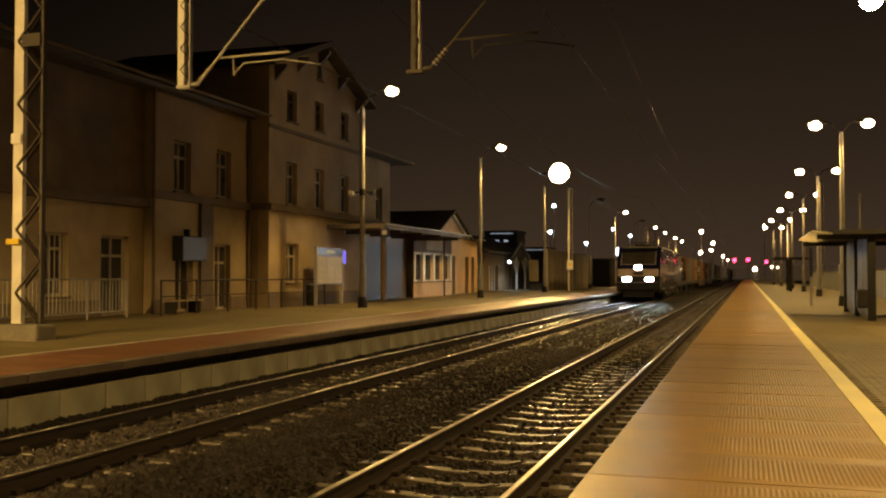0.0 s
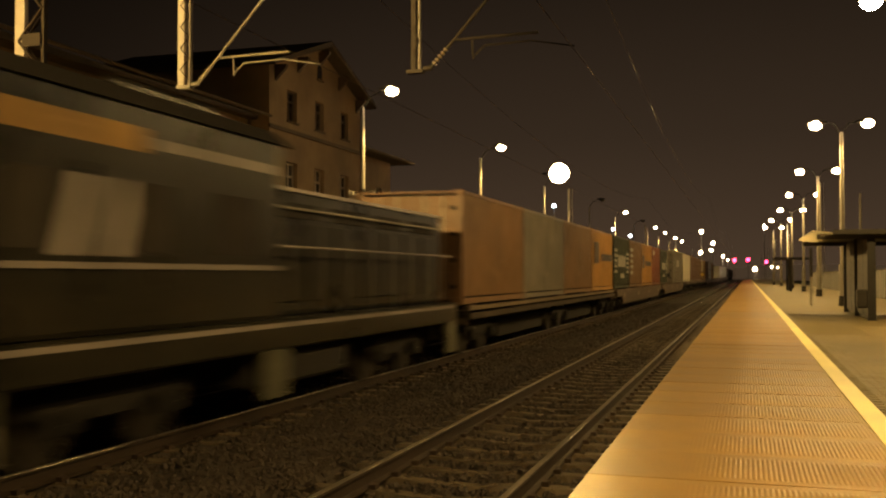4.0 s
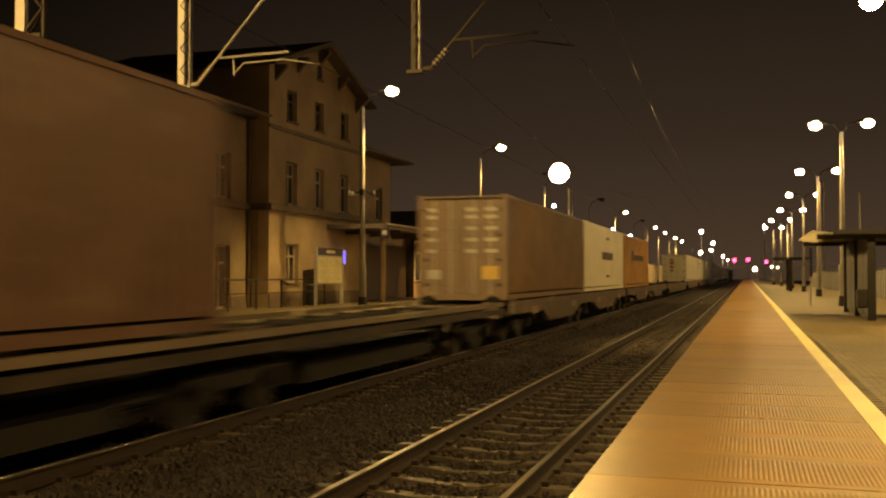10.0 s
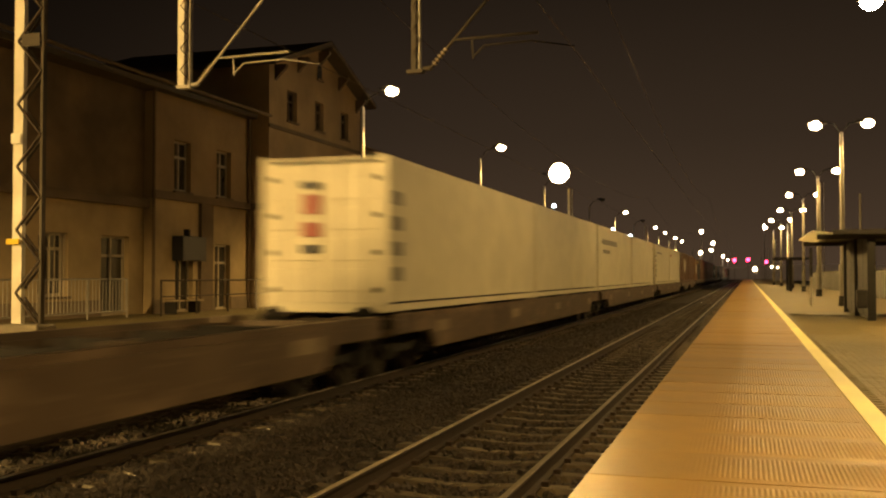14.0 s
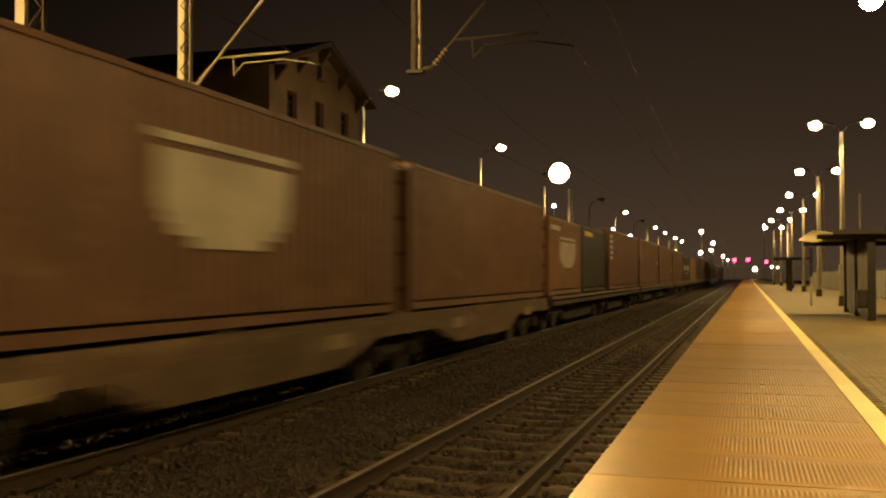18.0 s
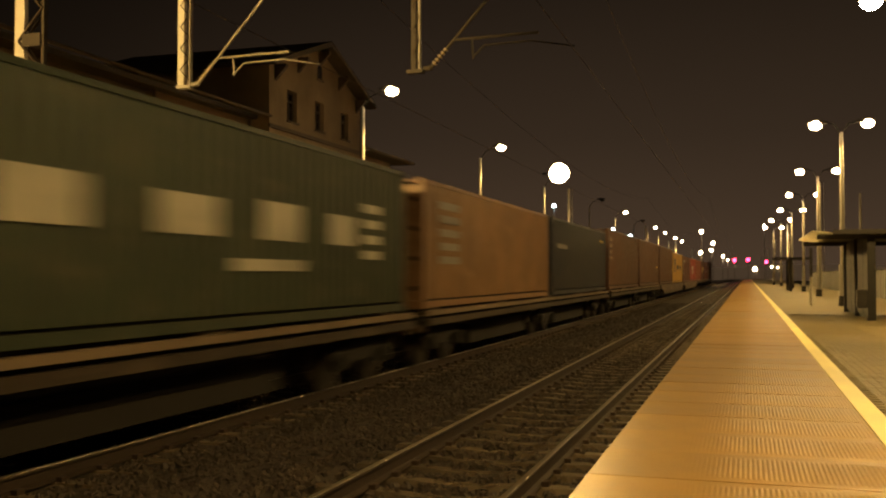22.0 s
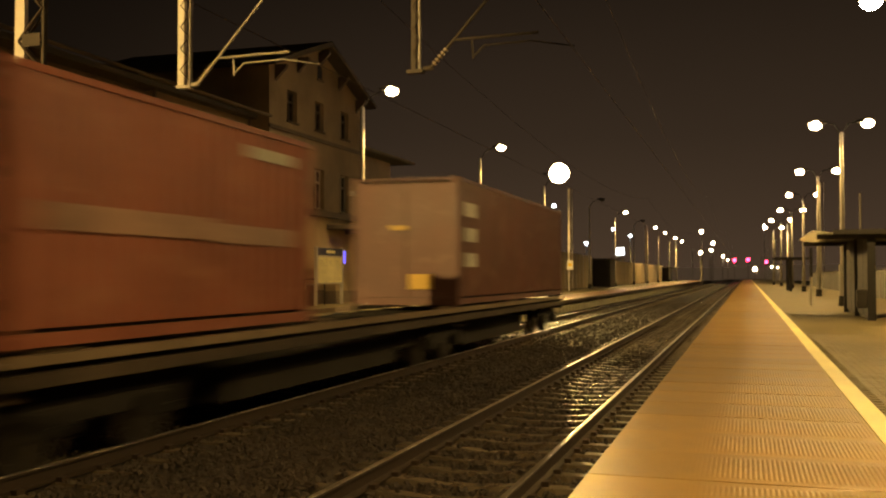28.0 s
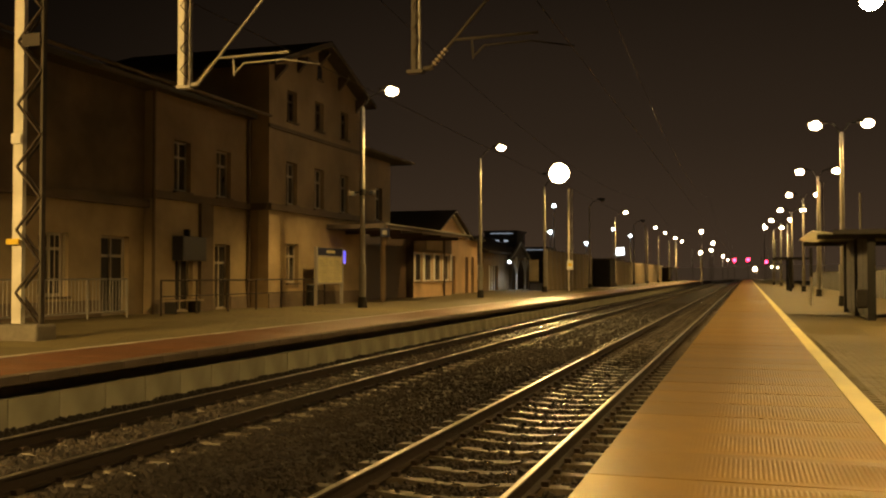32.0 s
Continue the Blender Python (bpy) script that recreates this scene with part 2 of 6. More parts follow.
def box(bm, x0, x1, y0, y1, z0, z1):
    v = [bm.verts.new(p) for p in ((x0, y0, z0), (x1, y0, z0), (x1, y1, z0), (x0, y1, z0), (x0, y0, z1), (x1, y0, z1), (x1, y1, z1), (x0, y1, z1))]
    for f in ((3, 2, 1, 0), (4, 5, 6, 7), (0, 1, 5, 4), (1, 2, 6, 5), (2, 3, 7, 6), (3, 0, 4, 7)):
        bm.faces.new([v[i] for i in f])
    return bm


def tube(bm, p, q, r, seg=10, r2=None):
    """A round bar from p to q, tapering to r2."""
    p, q = Vector(p), Vector(q)
    r2 = r if r2 is None else r2
    w = (q - p).normalized()
    u = w.orthogonal().normalized()
    s = w.cross(u)
    rings = []
    for c, rad in ((p, r), (q, r2)):
        rings.append([bm.verts.new(c + (u * math.cos(2 * math.pi * i / seg) + s * math.sin(2 * math.pi * i / seg)) * rad) for i in range(seg)])
    for i in range(seg):
        f = bm.faces.new((rings[0][i], rings[0][(i + 1) % seg], rings[1][(i + 1) % seg], rings[1][i]))
        f.smooth = seg > 6
    caps = [[bm.verts.new(v.co) for v in ring] for ring in rings]      # own corners, so that the caps keep sharp rims
    bm.faces.new(caps[0][::-1]), bm.faces.new(caps[1])
    return bm


def prism(bm, pts, axis, a, b):
    """A closed outline pts (in the other two axes, in order) drawn out from a to b along the axis."""
    def at(p, k):
        return {"x": (k, p[0], p[1]), "y": (p[0], k, p[1]), "z": (p[0], p[1], k)}[axis]
    r = [[bm.verts.new(at(p, k)) for p in pts] for k in (a, b)]
    n = len(pts)
    for i in range(n):
        bm.faces.new((r[0][i], r[0][(i + 1) % n], r[1][(i + 1) % n], r[1][i]))
    bm.faces.new(r[0]), bm.faces.new(r[1][::-1])
    bmesh.ops.recalc_face_normals(bm, faces=bm.faces[:])
    return bm


def bevelled(bm, width=0.01, seg=1):
    bmesh.ops.bevel(bm, geom=bm.edges[:], offset=width, segments=seg, affect="EDGES", profile=0.5)
    return bm


def mesh_of(name, bm):
    me = bpy.data.meshes.new(name)
    bm.to_mesh(me)
    bm.free()
    return me


def part(name, bm, mat, parent=None, label="", m=None):
    """One mesh object, from a bmesh or from mesh data already made, under a thing or a part."""
    me = bm if isinstance(bm, bpy.types.Mesh) else mesh_of(name, bm)
    if not me.materials:
        me.materials.append(mat)
    ob = new(name, me)
    if me.materials[0] is not mat:
        ob.material_slots[0].link = "OBJECT"
        ob.material_slots[0].material = mat
    ob.parent = parent
    if m is not None:
        ob.matrix_basis = m
    if label:
        ob["label"] = label
    return ob


def thing(name, label, category, m=None, group="", kind=""):
    ob = new(name)
    if m is not None:
        ob.matrix_basis = m
    return tagged(ob, label, category, group, kind)


def B():
    return bmesh.new()


def bx(*a):
    return box(bmesh.new(), *a)


def tb(*a, **k):
    return tube(bmesh.new(), *a, **k)

# ---------------------------------------------------------------- ground, track, platforms
FAR_END = 900.0
g = B()
ring = [(-900, -0.6), (-9.6, -0.6), (-9.25, -0.2), (-4.1, -0.2), (-3.9, -0.25), (-1.4, -0.25), (-0.75, -0.22), (-0.4, -0.6), (900, -0.6)]
cols = [[g.verts.new((x, y, z)) for x, z in ring] for y in (-900, -40, 0, 40, 120, 400, 2500)]
for c0, c1 in zip(cols, cols[1:]):
    for i in range(len(ring) - 1):
        g.faces.new((c0[i], c0[i + 1], c1[i + 1], c1[i]))
part("ground", g, M["ballast"], None)
tagged(bpy.data.objects["ground"], "dark gravel and earth ground under the tracks", "ground", kind="structure")

# sleepers: near ones one by one, the far ones joined
prof = [(-0.15, -0.21), (0.15, -0.21), (0.08, 0.0), (-0.08, 0.0)]


def sleeper_mesh(bm, cx=0.0, cy=0.0, cz=0.0):
    stations = ((-1.3, -0.015), (-1.25, 0.0), (-0.62, 0.0), (-0.4, -0.018), (-0.2, -0.032), (0.0, -0.036), (0.2, -0.032), (0.4, -0.018), (0.62, 0.0), (1.25, 0.0), (1.3, -0.015))
    rings = [[bm.verts.new((cx + x, cy + p[0], cz + p[1] + (dz if p[1] == 0.0 else 0.0))) for p in prof] for x, dz in stations]
    for a, b in zip(rings, rings[1:]):
        for i in range(4):
            bm.faces.new((a[i], a[(i + 1) % 4], b[(i + 1) % 4], b[i]))
    bm.faces.new(rings[0]), bm.faces.new(rings[-1][::-1])
    return bm


tracks = []
sleeper_me = mesh_of("sleeper", sleeper_mesh(B()))
sleeper_me.materials.append(M["sleeper"])
for name, ax in (("track_near", TRACK_NEAR), ("track_far", TRACK_FAR)):
    tr = thing(name, "straight railway track on concrete sleepers in dark ballast", "railway track", kind="structure")
    tracks.append(tr)
    for i in range(140):
        y = 2.4 + i * 0.6
        ob = part("sleeper", sleeper_me, M["sleeper"], tr, m=pose(ax + random.uniform(-0.01, 0.01), y + random.uniform(-0.015, 0.015), -0.172, 0, 0, random.uniform(-0.4, 0.4)))
    bm = B()
    for i in range(520):
        y = 2.4 + (140 + i) * 0.6
        box(bm, ax - 1.3, ax + 1.3, y - 0.085, y + 0.085, -0.38, -0.174)
    for i in range(60):
        y = 1.8 - i * 0.6
        box(bm, ax - 1.3, ax + 1.3, y - 0.085, y + 0.085, -0.38, -0.174)
    tagged(part("distant_sleepers", bm, M["sleeper"], tr), kind="stuff")
    clips = B()
    for i in range(60):
        y = 2.4 + i * 0.6
        for s in (-0.753, 0.753):
            for d in (-0.1, 0.1):
                box(clips, ax + s + d - 0.035, ax + s + d + 0.035, y - 0.05, y + 0.05, -0.172, -0.125)
    tagged(part("rail_fastenings", clips, M["clip"], tr), kind="stuff")
    for s in (-0.753, 0.753):
        web = [(-0.07, -0.172), (0.07, -0.172), (0.07, -0.16), (0.012, -0.14), (0.01, -0.045), (0.036, -0.034), (0.036, -0.012), (0.033, -0.0072),
               (-0.033, -0.0072), (-0.036, -0.012), (-0.036, -0.034), (-0.01, -0.045), (-0.012, -0.14), (-0.07, -0.16)]
        rail = part("rail", prism(B(), [(ax + s + x, z) for x, z in web], "y", -60, FAR_END), M["rail_side"], tr)
        head = [(-0.027, -0.0071), (0.027, -0.0071), (0.026, -0.0026), (0.022, -0.0012), (0.016, -0.0006), (0.008, -0.0002), (0.0, 0.0),
                (-0.008, -0.0002), (-0.016, -0.0006), (-0.022, -0.0012), (-0.026, -0.0026)]
        crown = prism(B(), [(ax + s + x, z) for x, z in head], "y", -60, FAR_END)
        for f in list(crown.faces):                # an open strip, so that its rounding runs true along the line
            if len(f.verts) != 4 or f.normal.z < -0.5:
                crown.faces.remove(f)
            else:
                f.smooth = True
        part("running_surface", crown, M["rail_head"], rail, "worn shiny steel rail head")


def stone_field(name, label, n, x0, x1, y0, y1, zfun, smin, smax, seed):
    """Loose crushed stones, each a small uneven lump."""
    rng = np.random.RandomState(seed)
    base = np.array([(-1, -.8, -.6), (1, -.7, -.7), (.9, .8, -.6), (-.8, .9, -.7), (-.7, -.6, .7), (.7, -.7, .6), (.6, .7, .75), (-.75, .6, .55)])
    quads = np.array([(0, 3, 2, 1), (4, 5, 6, 7), (0, 1, 5, 4), (1, 2, 6, 5), (2, 3, 7, 6), (3, 0, 4, 7)])
    x = rng.uniform(x0, x1, n)
    y = y0 + (y1 - y0) * rng.uniform(0, 1, n) ** 1.6
    z = zfun(x, y)
    keep = np.isfinite(z)
    x, y, z = x[keep], y[keep], z[keep]
    n = len(x)
    size = rng.uniform(smin, smax, (n, 1, 1)) * rng.uniform(0.6, 1.25, (n, 1, 3))
    v = base[None] * size + rng.normal(0, 0.006, (n, 8, 3))
    ang = rng.uniform(0, 6.283, n)
    tilt = rng.uniform(-0.7, 0.7, n)
    c, s = np.cos(ang)[:, None], np.sin(ang)[:, None]
    ct, st = np.cos(tilt)[:, None], np.sin(tilt)[:, None]
    vy, vz = v[..., 1] * ct - v[..., 2] * st, v[..., 1] * st + v[..., 2] * ct
    vx = v[..., 0] * c - vy * s
    vy = v[..., 0] * s + vy * c
    pts = np.stack([vx + x[:, None], vy + y[:, None], vz + z[:, None]], -1).reshape(-1, 3)
    faces = (quads[None] + 8 * np.arange(n)[:, None, None]).reshape(-1, 4)
    me = bpy.data.meshes.new(name)
    me.from_pydata(pts.tolist(), [], faces.tolist())
    me.materials.append(M["stone"])
    ob = new(name, me)
    return tagged(ob, label, "ballast", kind="stuff")


def ballast_height(x, y):
    z = np.full_like(x, -0.2)
    for ax in (TRACK_NEAR, TRACK_FAR):
        d = np.abs(x - ax)
        phase = np.abs(((y - 2.4) / 0.6 + 0.5) % 1.0 - 0.5) * 0.6
        on_sleeper = (d < 1.33) & (phase < 0.11)
        z = np.where((d < 1.3) & ~on_sleeper, -0.215 if ax == TRACK_NEAR else -0.195, z)
        spill = np.abs(np.sin(x * 911.7 + y * 353.1)) < (0.1 if ax == TRACK_NEAR else 0.42)
        z = np.where(on_sleeper, np.where(spill, -0.165, np.nan), z)
        z = np.where(np.abs(d - 0.753) < 0.1, np.nan, z)
        mid = (d >= 1.33) & (d < 2.0)
        z = np.where(mid, -0.18 - 0.02 * (d - 1.33), z)
    return z + 0.012 * np.sin(x * 7.1) * np.cos(y * 5.3)


stone_field("ballast_stones", "loose dark crushed-stone ballast between the rails", 42000, -9.2, -1.0, 3.2, 26, ballast_height, 0.016, 0.038, 3)
stone_field("ballast_stones", "loose dark crushed-stone ballast between the rails", 14000, -9.2, -1.0, 22, 70, ballast_height, 0.025, 0.045, 5)


def platform(name, label, edge, side, inner, y0, y1):
    """side: +1 where the platform lies to the right of its edge. Deck body, edge slabs, face panels."""
    pl = thing(name, label, "platform", kind="structure")
    xs = sorted((edge + side * (0.32 if side > 0 else 0.46), inner))
    part("deck", bx(xs[0], xs[1], y0, y1, -0.58, PLAT - 0.06), M["concrete"], pl)
    return pl


near_pl = platform("platform_near", "side platform with red ribbed slabs and a yellow safety line", EDGE_NEAR, 1, 7.2, -60, 330)
far_pl = platform("platform_far", "station platform with red edge slabs and a white line", EDGE_FAR, -1, -40.0, -60, 215)

# face panels of the far platform, and their capping slabs
panel_me = mesh_of("face_panel", bevelled(bx(-0.06, 0.06, -0.493, 0.493, -0.37, 0.37), 0.008))
panel_me.materials.append(M["slab_wall"])
cap_me = mesh_of("edge_slab", bevelled(bx(-0.34, 0.34, -0.496, 0.496, -0.065, 0.065), 0.012))
cap_me.materials.append(M["slab_edge"])
tile_me = mesh_of("tactile_slab", bevelled(bx(-0.98, 0.98, -0.4643, 0.4643, -0.03, 0.03), 0.003))
tile_me.materials.append(M["tactile"])
for i in range(75):
    y = 4.75 + i
    part("face_panel", panel_me, M["slab_wall"], far_pl, m=pose(EDGE_FAR - 0.38 + random.uniform(-0.006, 0.006), y, -0.16, 0, 0, random.uniform(-0.3, 0.3)))
    part("edge_slab", cap_me, M["slab_edge"], far_pl, m=pose(EDGE_FAR - 0.34, y, PLAT - 0.067, 0, 0, random.uniform(-0.15, 0.15)))
for i in range(60):
    y = 2.934 + i * 0.933
    part("tactile_slab", tile_me, M["tactile"], near_pl, m=pose(EDGE_NEAR + 0.98, y, PLAT - 0.03 + random.uniform(-0.002, 0.001), random.uniform(-0.3, 0.3), random.uniform(-0.08, 0.08), 0))
for i in range(60):
    y = 9.4 + i * 0.933
    part("tactile_slab", tile_me, M["tactile_far"], far_pl, m=pose(EDGE_FAR - 0.14 - 0.98, y, PLAT - 0.024 + random.uniform(-0.002, 0.002), 0, random.uniform(-0.08, 0.08), 0))
# the rest of both strips
part("far_strip", bx(EDGE_FAR - 2.1, EDGE_FAR - 0.14, 64.92, 215, PLAT - 0.05, PLAT + 0.003), M["tactile_far"], far_pl)
part("far_strip", bx(EDGE_FAR - 2.1, EDGE_FAR - 0.14, -40, 8.93, PLAT - 0.05, PLAT + 0.003), M["tactile_far"], far_pl)
part("far_face", bx(EDGE_FAR - 0.44, EDGE_FAR - 0.32, 79.26, 215, -0.53, 0.21), M["slab_wall"], far_pl)
part("far_face", bx(EDGE_FAR - 0.44, EDGE_FAR - 0.32, -40, 4.24, -0.53, 0.21), M["slab_wall"], far_pl)
part("far_edge", bx(EDGE_FAR - 0.68, EDGE_FAR, 79.26, 215, PLAT - 0.132, PLAT - 0.001), M["slab_edge"], far_pl)
part("far_edge", bx(EDGE_FAR - 0.68, EDGE_FAR, -40, 4.24, PLAT - 0.132, PLAT - 0.001), M["slab_edge"], far_pl)
part("near_strip", bx(EDGE_NEAR, EDGE_NEAR + 1.96, 58.45, 330, PLAT - 0.05, PLAT), M["tactile"], near_pl)
part("near_strip", bx(EDGE_NEAR, EDGE_NEAR + 1.96, -40, 2.46, PLAT - 0.05, PLAT), M["tactile"], near_pl)
part("near_face", bx(EDGE_NEAR + 0.2, EDGE_NEAR + 0.33, -40, 330, -0.5, PLAT - 0.062), M["slab_wall"], near_pl)
part("near_edge_slab", bx(EDGE_NEAR + 0.004, EDGE_NEAR + 0.3, -40, 330, PLAT - 0.16, PLAT - 0.061), M["slab_edge"], near_pl)
part("yellow_line", bx(EDGE_NEAR + 1.965, EDGE_NEAR + 2.165, -40, 330, PLAT - 0.05, PLAT + 0.004), M["yellow"], near_pl, "yellow painted safety line")
part("white_line", bx(EDGE_FAR - 2.209, EDGE_FAR - 2.08, -40, 215, PLAT - 0.05, PLAT + 0.006), M["white_line"], far_pl, "white painted safety line")

# block paving
paver_me = mesh_of("paver", bevelled(bx(-0.097, 0.097, -0.047, 0.047, -0.03, 0.03), 0.006))
paver_me.materials.append(M["paver"])
x_p = EDGE_NEAR + 2.17
for i in range(50):
    for j in range(6):
        part("paver", paver_me, M["paver"], near_pl, m=pose(x_p + 0.1 + j * 0.2 + (0.1 if i % 2 else 0.0), 8.05 + i * 0.1, PLAT - 0.03 + random.uniform(-0.002, 0.002), random.uniform(-0.6, 0.6), random.uniform(-0.4, 0.4), 0))


def paving(name, x0, x1, y0, y1, skip, parent, sx=0.2, sy=0.1):
    """Joined paving blocks, each a bevelled lump with its own edges."""
    rng = np.random.RandomState(11)
    pts, faces = [], []
    for i in range(int((y1 - y0) / sy)):
        for j in range(int((x1 - x0) / sx)):
            cx, cy = x0 + (j + 0.5) * sx + (sx / 2 if i % 2 else 0), y0 + (i + 0.5) * sy
            if skip and skip(cx, cy):
                continue
            b = len(pts)
            a, c, e = sx / 2 - 0.003, sy / 2 - 0.003, 0.006
            t = rng.uniform(-0.002, 0.002)
            for dx, dy, dz in ((-a, -c, -.02), (a, -c, -.02), (a, c, -.02), (-a, c, -.02), (-a, -c, -e), (a, -c, -e), (a, c, -e), (-a, c, -e),
                               (-a + e, -c + e, 0), (a - e, -c + e, 0), (a - e, c - e, 0), (-a + e, c - e, 0)):
                pts.append((cx + dx, cy + dy, PLAT + t + dz))
            for k0 in (0, 4):
                for q in range(4):
                    faces.append((b + k0 + q, b + k0 + (q + 1) % 4, b + k0 + 4 + (q + 1) % 4, b + k0 + 4 + q))
            faces.append((b + 8, b + 9, b + 10, b + 11))
    me = bpy.data.meshes.new(name)
    me.from_pydata(pts, [], faces)
    me.materials.append(M["paver"])
    ob = new(name, me)
    ob.parent = parent
    return tagged(ob, kind="stuff")


paving("paving_blocks", x_p, x_p + 1.4, 13.05, 22, None, near_pl)
paving("paving_blocks", x_p + 1.3, x_p + 4.7, 8.05, 26, None, near_pl)
part("paving_far", bx(x_p, 7.2, 22.0, 330, PLAT - 0.05, PLAT - 0.004), M["paver"], near_pl)
part("paving_far", bx(x_p, 7.2, -40, 8.0, PLAT - 0.05, PLAT - 0.004), M["paver"], near_pl)
part("paving_near_wall", bx(-40, EDGE_FAR - 2.21, -40, 215, PLAT - 0.05, PLAT - 0.002), M["paver"], far_pl)
paving("paving_blocks", -17.3, EDGE_FAR - 2.22, 14, 34, None, far_pl, 0.25, 0.25)

# ---------------------------------------------------------------- lamps along the platforms


def lamp_head(parent, x, z, s, lit):
    """A shallow street-lamp head on its arm, s: the side it points to."""
    hd = part("lamp_head", prism(B(), [(x - s * 0.1, z + 0.02), (x + s * 0.15, z - 0.06), (x + s * 0.72, z - 0.02), (x + s * 0.7, z + 0.07), (x + s * 0.3, z + 0.13)], "y", -0.15, 0.15), M["iron"], parent)
    bm = bmesh.new()
    bmesh.ops.create_uvsphere(bm, u_segments=14, v_segments=8, radius=0.5, matrix=Matrix.Translation((x + s * 0.43, 0, z - 0.07)) @ Matrix.Diagonal((0.5, 0.46, 0.38, 1)))
    for f in bm.faces:
        f.smooth = True
    part("bulb", bm, M[lit], hd, "unlit glass lamp bowl" if lit == "dead_bulb" else "glowing sodium lamp bowl")


def lamp_post(x, y, top, sides, lit, group, label):
    t = thing("lamp_post", label, "street lamp", pose(x, y, PLAT), group)
    h = top - PLAT
    part("base_plate", tb((0, 0, -0.02), (0, 0, 0.42), 0.19, seg=12, r2=0.16), M["iron"], t, "dark cast base")
    part("lower_shaft", tb((0, 0, 0.42), (0, 0, 1.7), 0.14, seg=14), M["fence"], t)
    part("pole", tb((0, 0, 1.7), (0, 0, h), 0.1, seg=14, r2=0.07), M["galv"], t)
    for s in sides:
        a = B()
        reach = 0.78 if len(sides) == 1 else 0.58
        tube(a, (0, 0, h - 0.1), (s * 0.3, 0, h + 0.36), 0.03, 8)
        tube(a, (s * 0.3, 0, h + 0.36), (s * (reach + 0.04), 0, h + (0.6 if len(sides) == 1 else 0.38)), 0.026, 8)
        part("arm", a, M["iron"], t)
        lamp_head(t, s * reach, h + (0.62 if len(sides) == 1 else 0.4), s, lit)
    return t


for i, ly in enumerate(LEFT_LAMPS):
    if ly in FAILED:
        lamp_post(-14.3, ly, 8.42, (1,), "dead_bulb", "lamps on the station platform", "tall galvanised lamp post with a failed lamp on the station platform")
    else:
        lamp_post(-14.3, ly, 8.42, (1,), "bulb" if i < 8 else "bulb_far", "lamps on the station platform", "tall galvanised lamp post with a sodium lamp on the station platform")
fl = thing("floodlight", "large sodium floodlight beside the third lamp post", "floodlight", pose(-13.1, 69.7, 9.3, 0, 0, 10))
part("housing", tb((0, 0.0, 0), (0, 0.4, 0), 0.74, seg=28, r2=0.45), M["iron"], fl)
part("glass", tb((0, -0.06, 0), (0, -0.002, 0), 0.6, seg=28, r2=0.72), M["bulb"], fl, "glowing floodlight glass")
part("bracket", bx(-1.25, -0.5, 0.1, 0.2, -0.06, 0.06), M["iron"], fl)
for i, ly in enumerate(RIGHT_LAMPS):
    lamp_post(3.75 + RIGHT_SHIFT[i], ly, 7.7, (-1, 1), "bulb" if i < 8 else "bulb_far", "twin lamps on the side platform", "galvanised lamp post with two sodium lamps on the side platform")

# ---------------------------------------------------------------- catenary gantry


def lattice_mast(name, x, y, z0, z1, w, d, label, foundation=True, pitch=0.62, face="mast"):
    """Two channel uprights, joined by zigzag lacing bars."""
    t = thing(name, label, "catenary mast", pose(x, y, 0))
    for s in (-1, 1):
        hf = (0.115 if s < 0 else 0.03) if w > 0.3 else ((0.07 if w > 0.15 else 0.045) if s < 0 else 0.018)
        # left upright pale, thin right one dimmed by its colour
        part("upright", bevelled(bx(s * w / 2 - hf, s * w / 2 + hf, -d / 2, d / 2, z0, z1), 0.008), M[face] if s < 0 else M["dull" if w > 0.5 else "fence"], t)
    k, zz = 0, z0 + 0.1
    while zz + pitch < z1:
        s = 1 if k % 2 else -1
        for yy in (-d / 2 - 0.012, d / 2 + 0.004):
            bm = B()
            tube(bm, (-s * w / 2, yy, zz), (s * w / 2, yy, zz + pitch), 0.03 if w > 0.3 else 0.011, 4)
            part("lacing_bar", bm, M["rusty_bar"], t)
        zz += pitch
        k += 1
    if foundation:
        part("foundation", bevelled(bx(-w / 2 - 0.26, w / 2 + 0.13, -0.3, 0.3, 0.3, PLAT + 0.32), 0.06, 2), M["concrete"], t, "rough concrete foundation block")
    return t


MAST_Y = 15.5
mast = lattice_mast("catenary_mast", -13.385, MAST_Y, PLAT + 0.2, 9.4, 0.55, 0.12, "grey lattice catenary mast on a concrete block by the platform")
part("tag_plate", bx(-0.445, -0.145, -0.16, -0.13, 2.42, 2.53), M["tag"], mast, "small yellow plate")
part("reflector", bx(-0.385, -0.155, -0.125, -0.11, 4.4, 4.6), M["white_frame"], mast, "pale marker plate")
part("brace_plate", bx(-0.155, 0.275, -0.13, -0.115, 6.3, 6.55), M["dull"], mast)
beam = thing("gantry_beam", "grey lattice gantry beam spanning both tracks", "gantry", pose(0, MAST_Y, 0))
for zz in (9.2, 9.9):
    for yy in (-0.3, 0.3):
        part("chord", bx(-13.6, 6.2, yy - 0.05, yy + 0.05, zz - 0.05, zz + 0.05), M["mast"], beam)
for i in range(22):
    bm = B()
    tube(bm, (-13.4 + i * 0.88, -0.3, 9.2), (-12.52 + i * 0.88, -0.3, 9.9), 0.03, 5)
    part("diagonal", bm, M["mast"], beam)
lattice_mast("catenary_mast", 6.0, MAST_Y, PLAT + 0.2, 9.4, 0.42, 0.2, "grey lattice catenary mast on a concrete block by the platform")


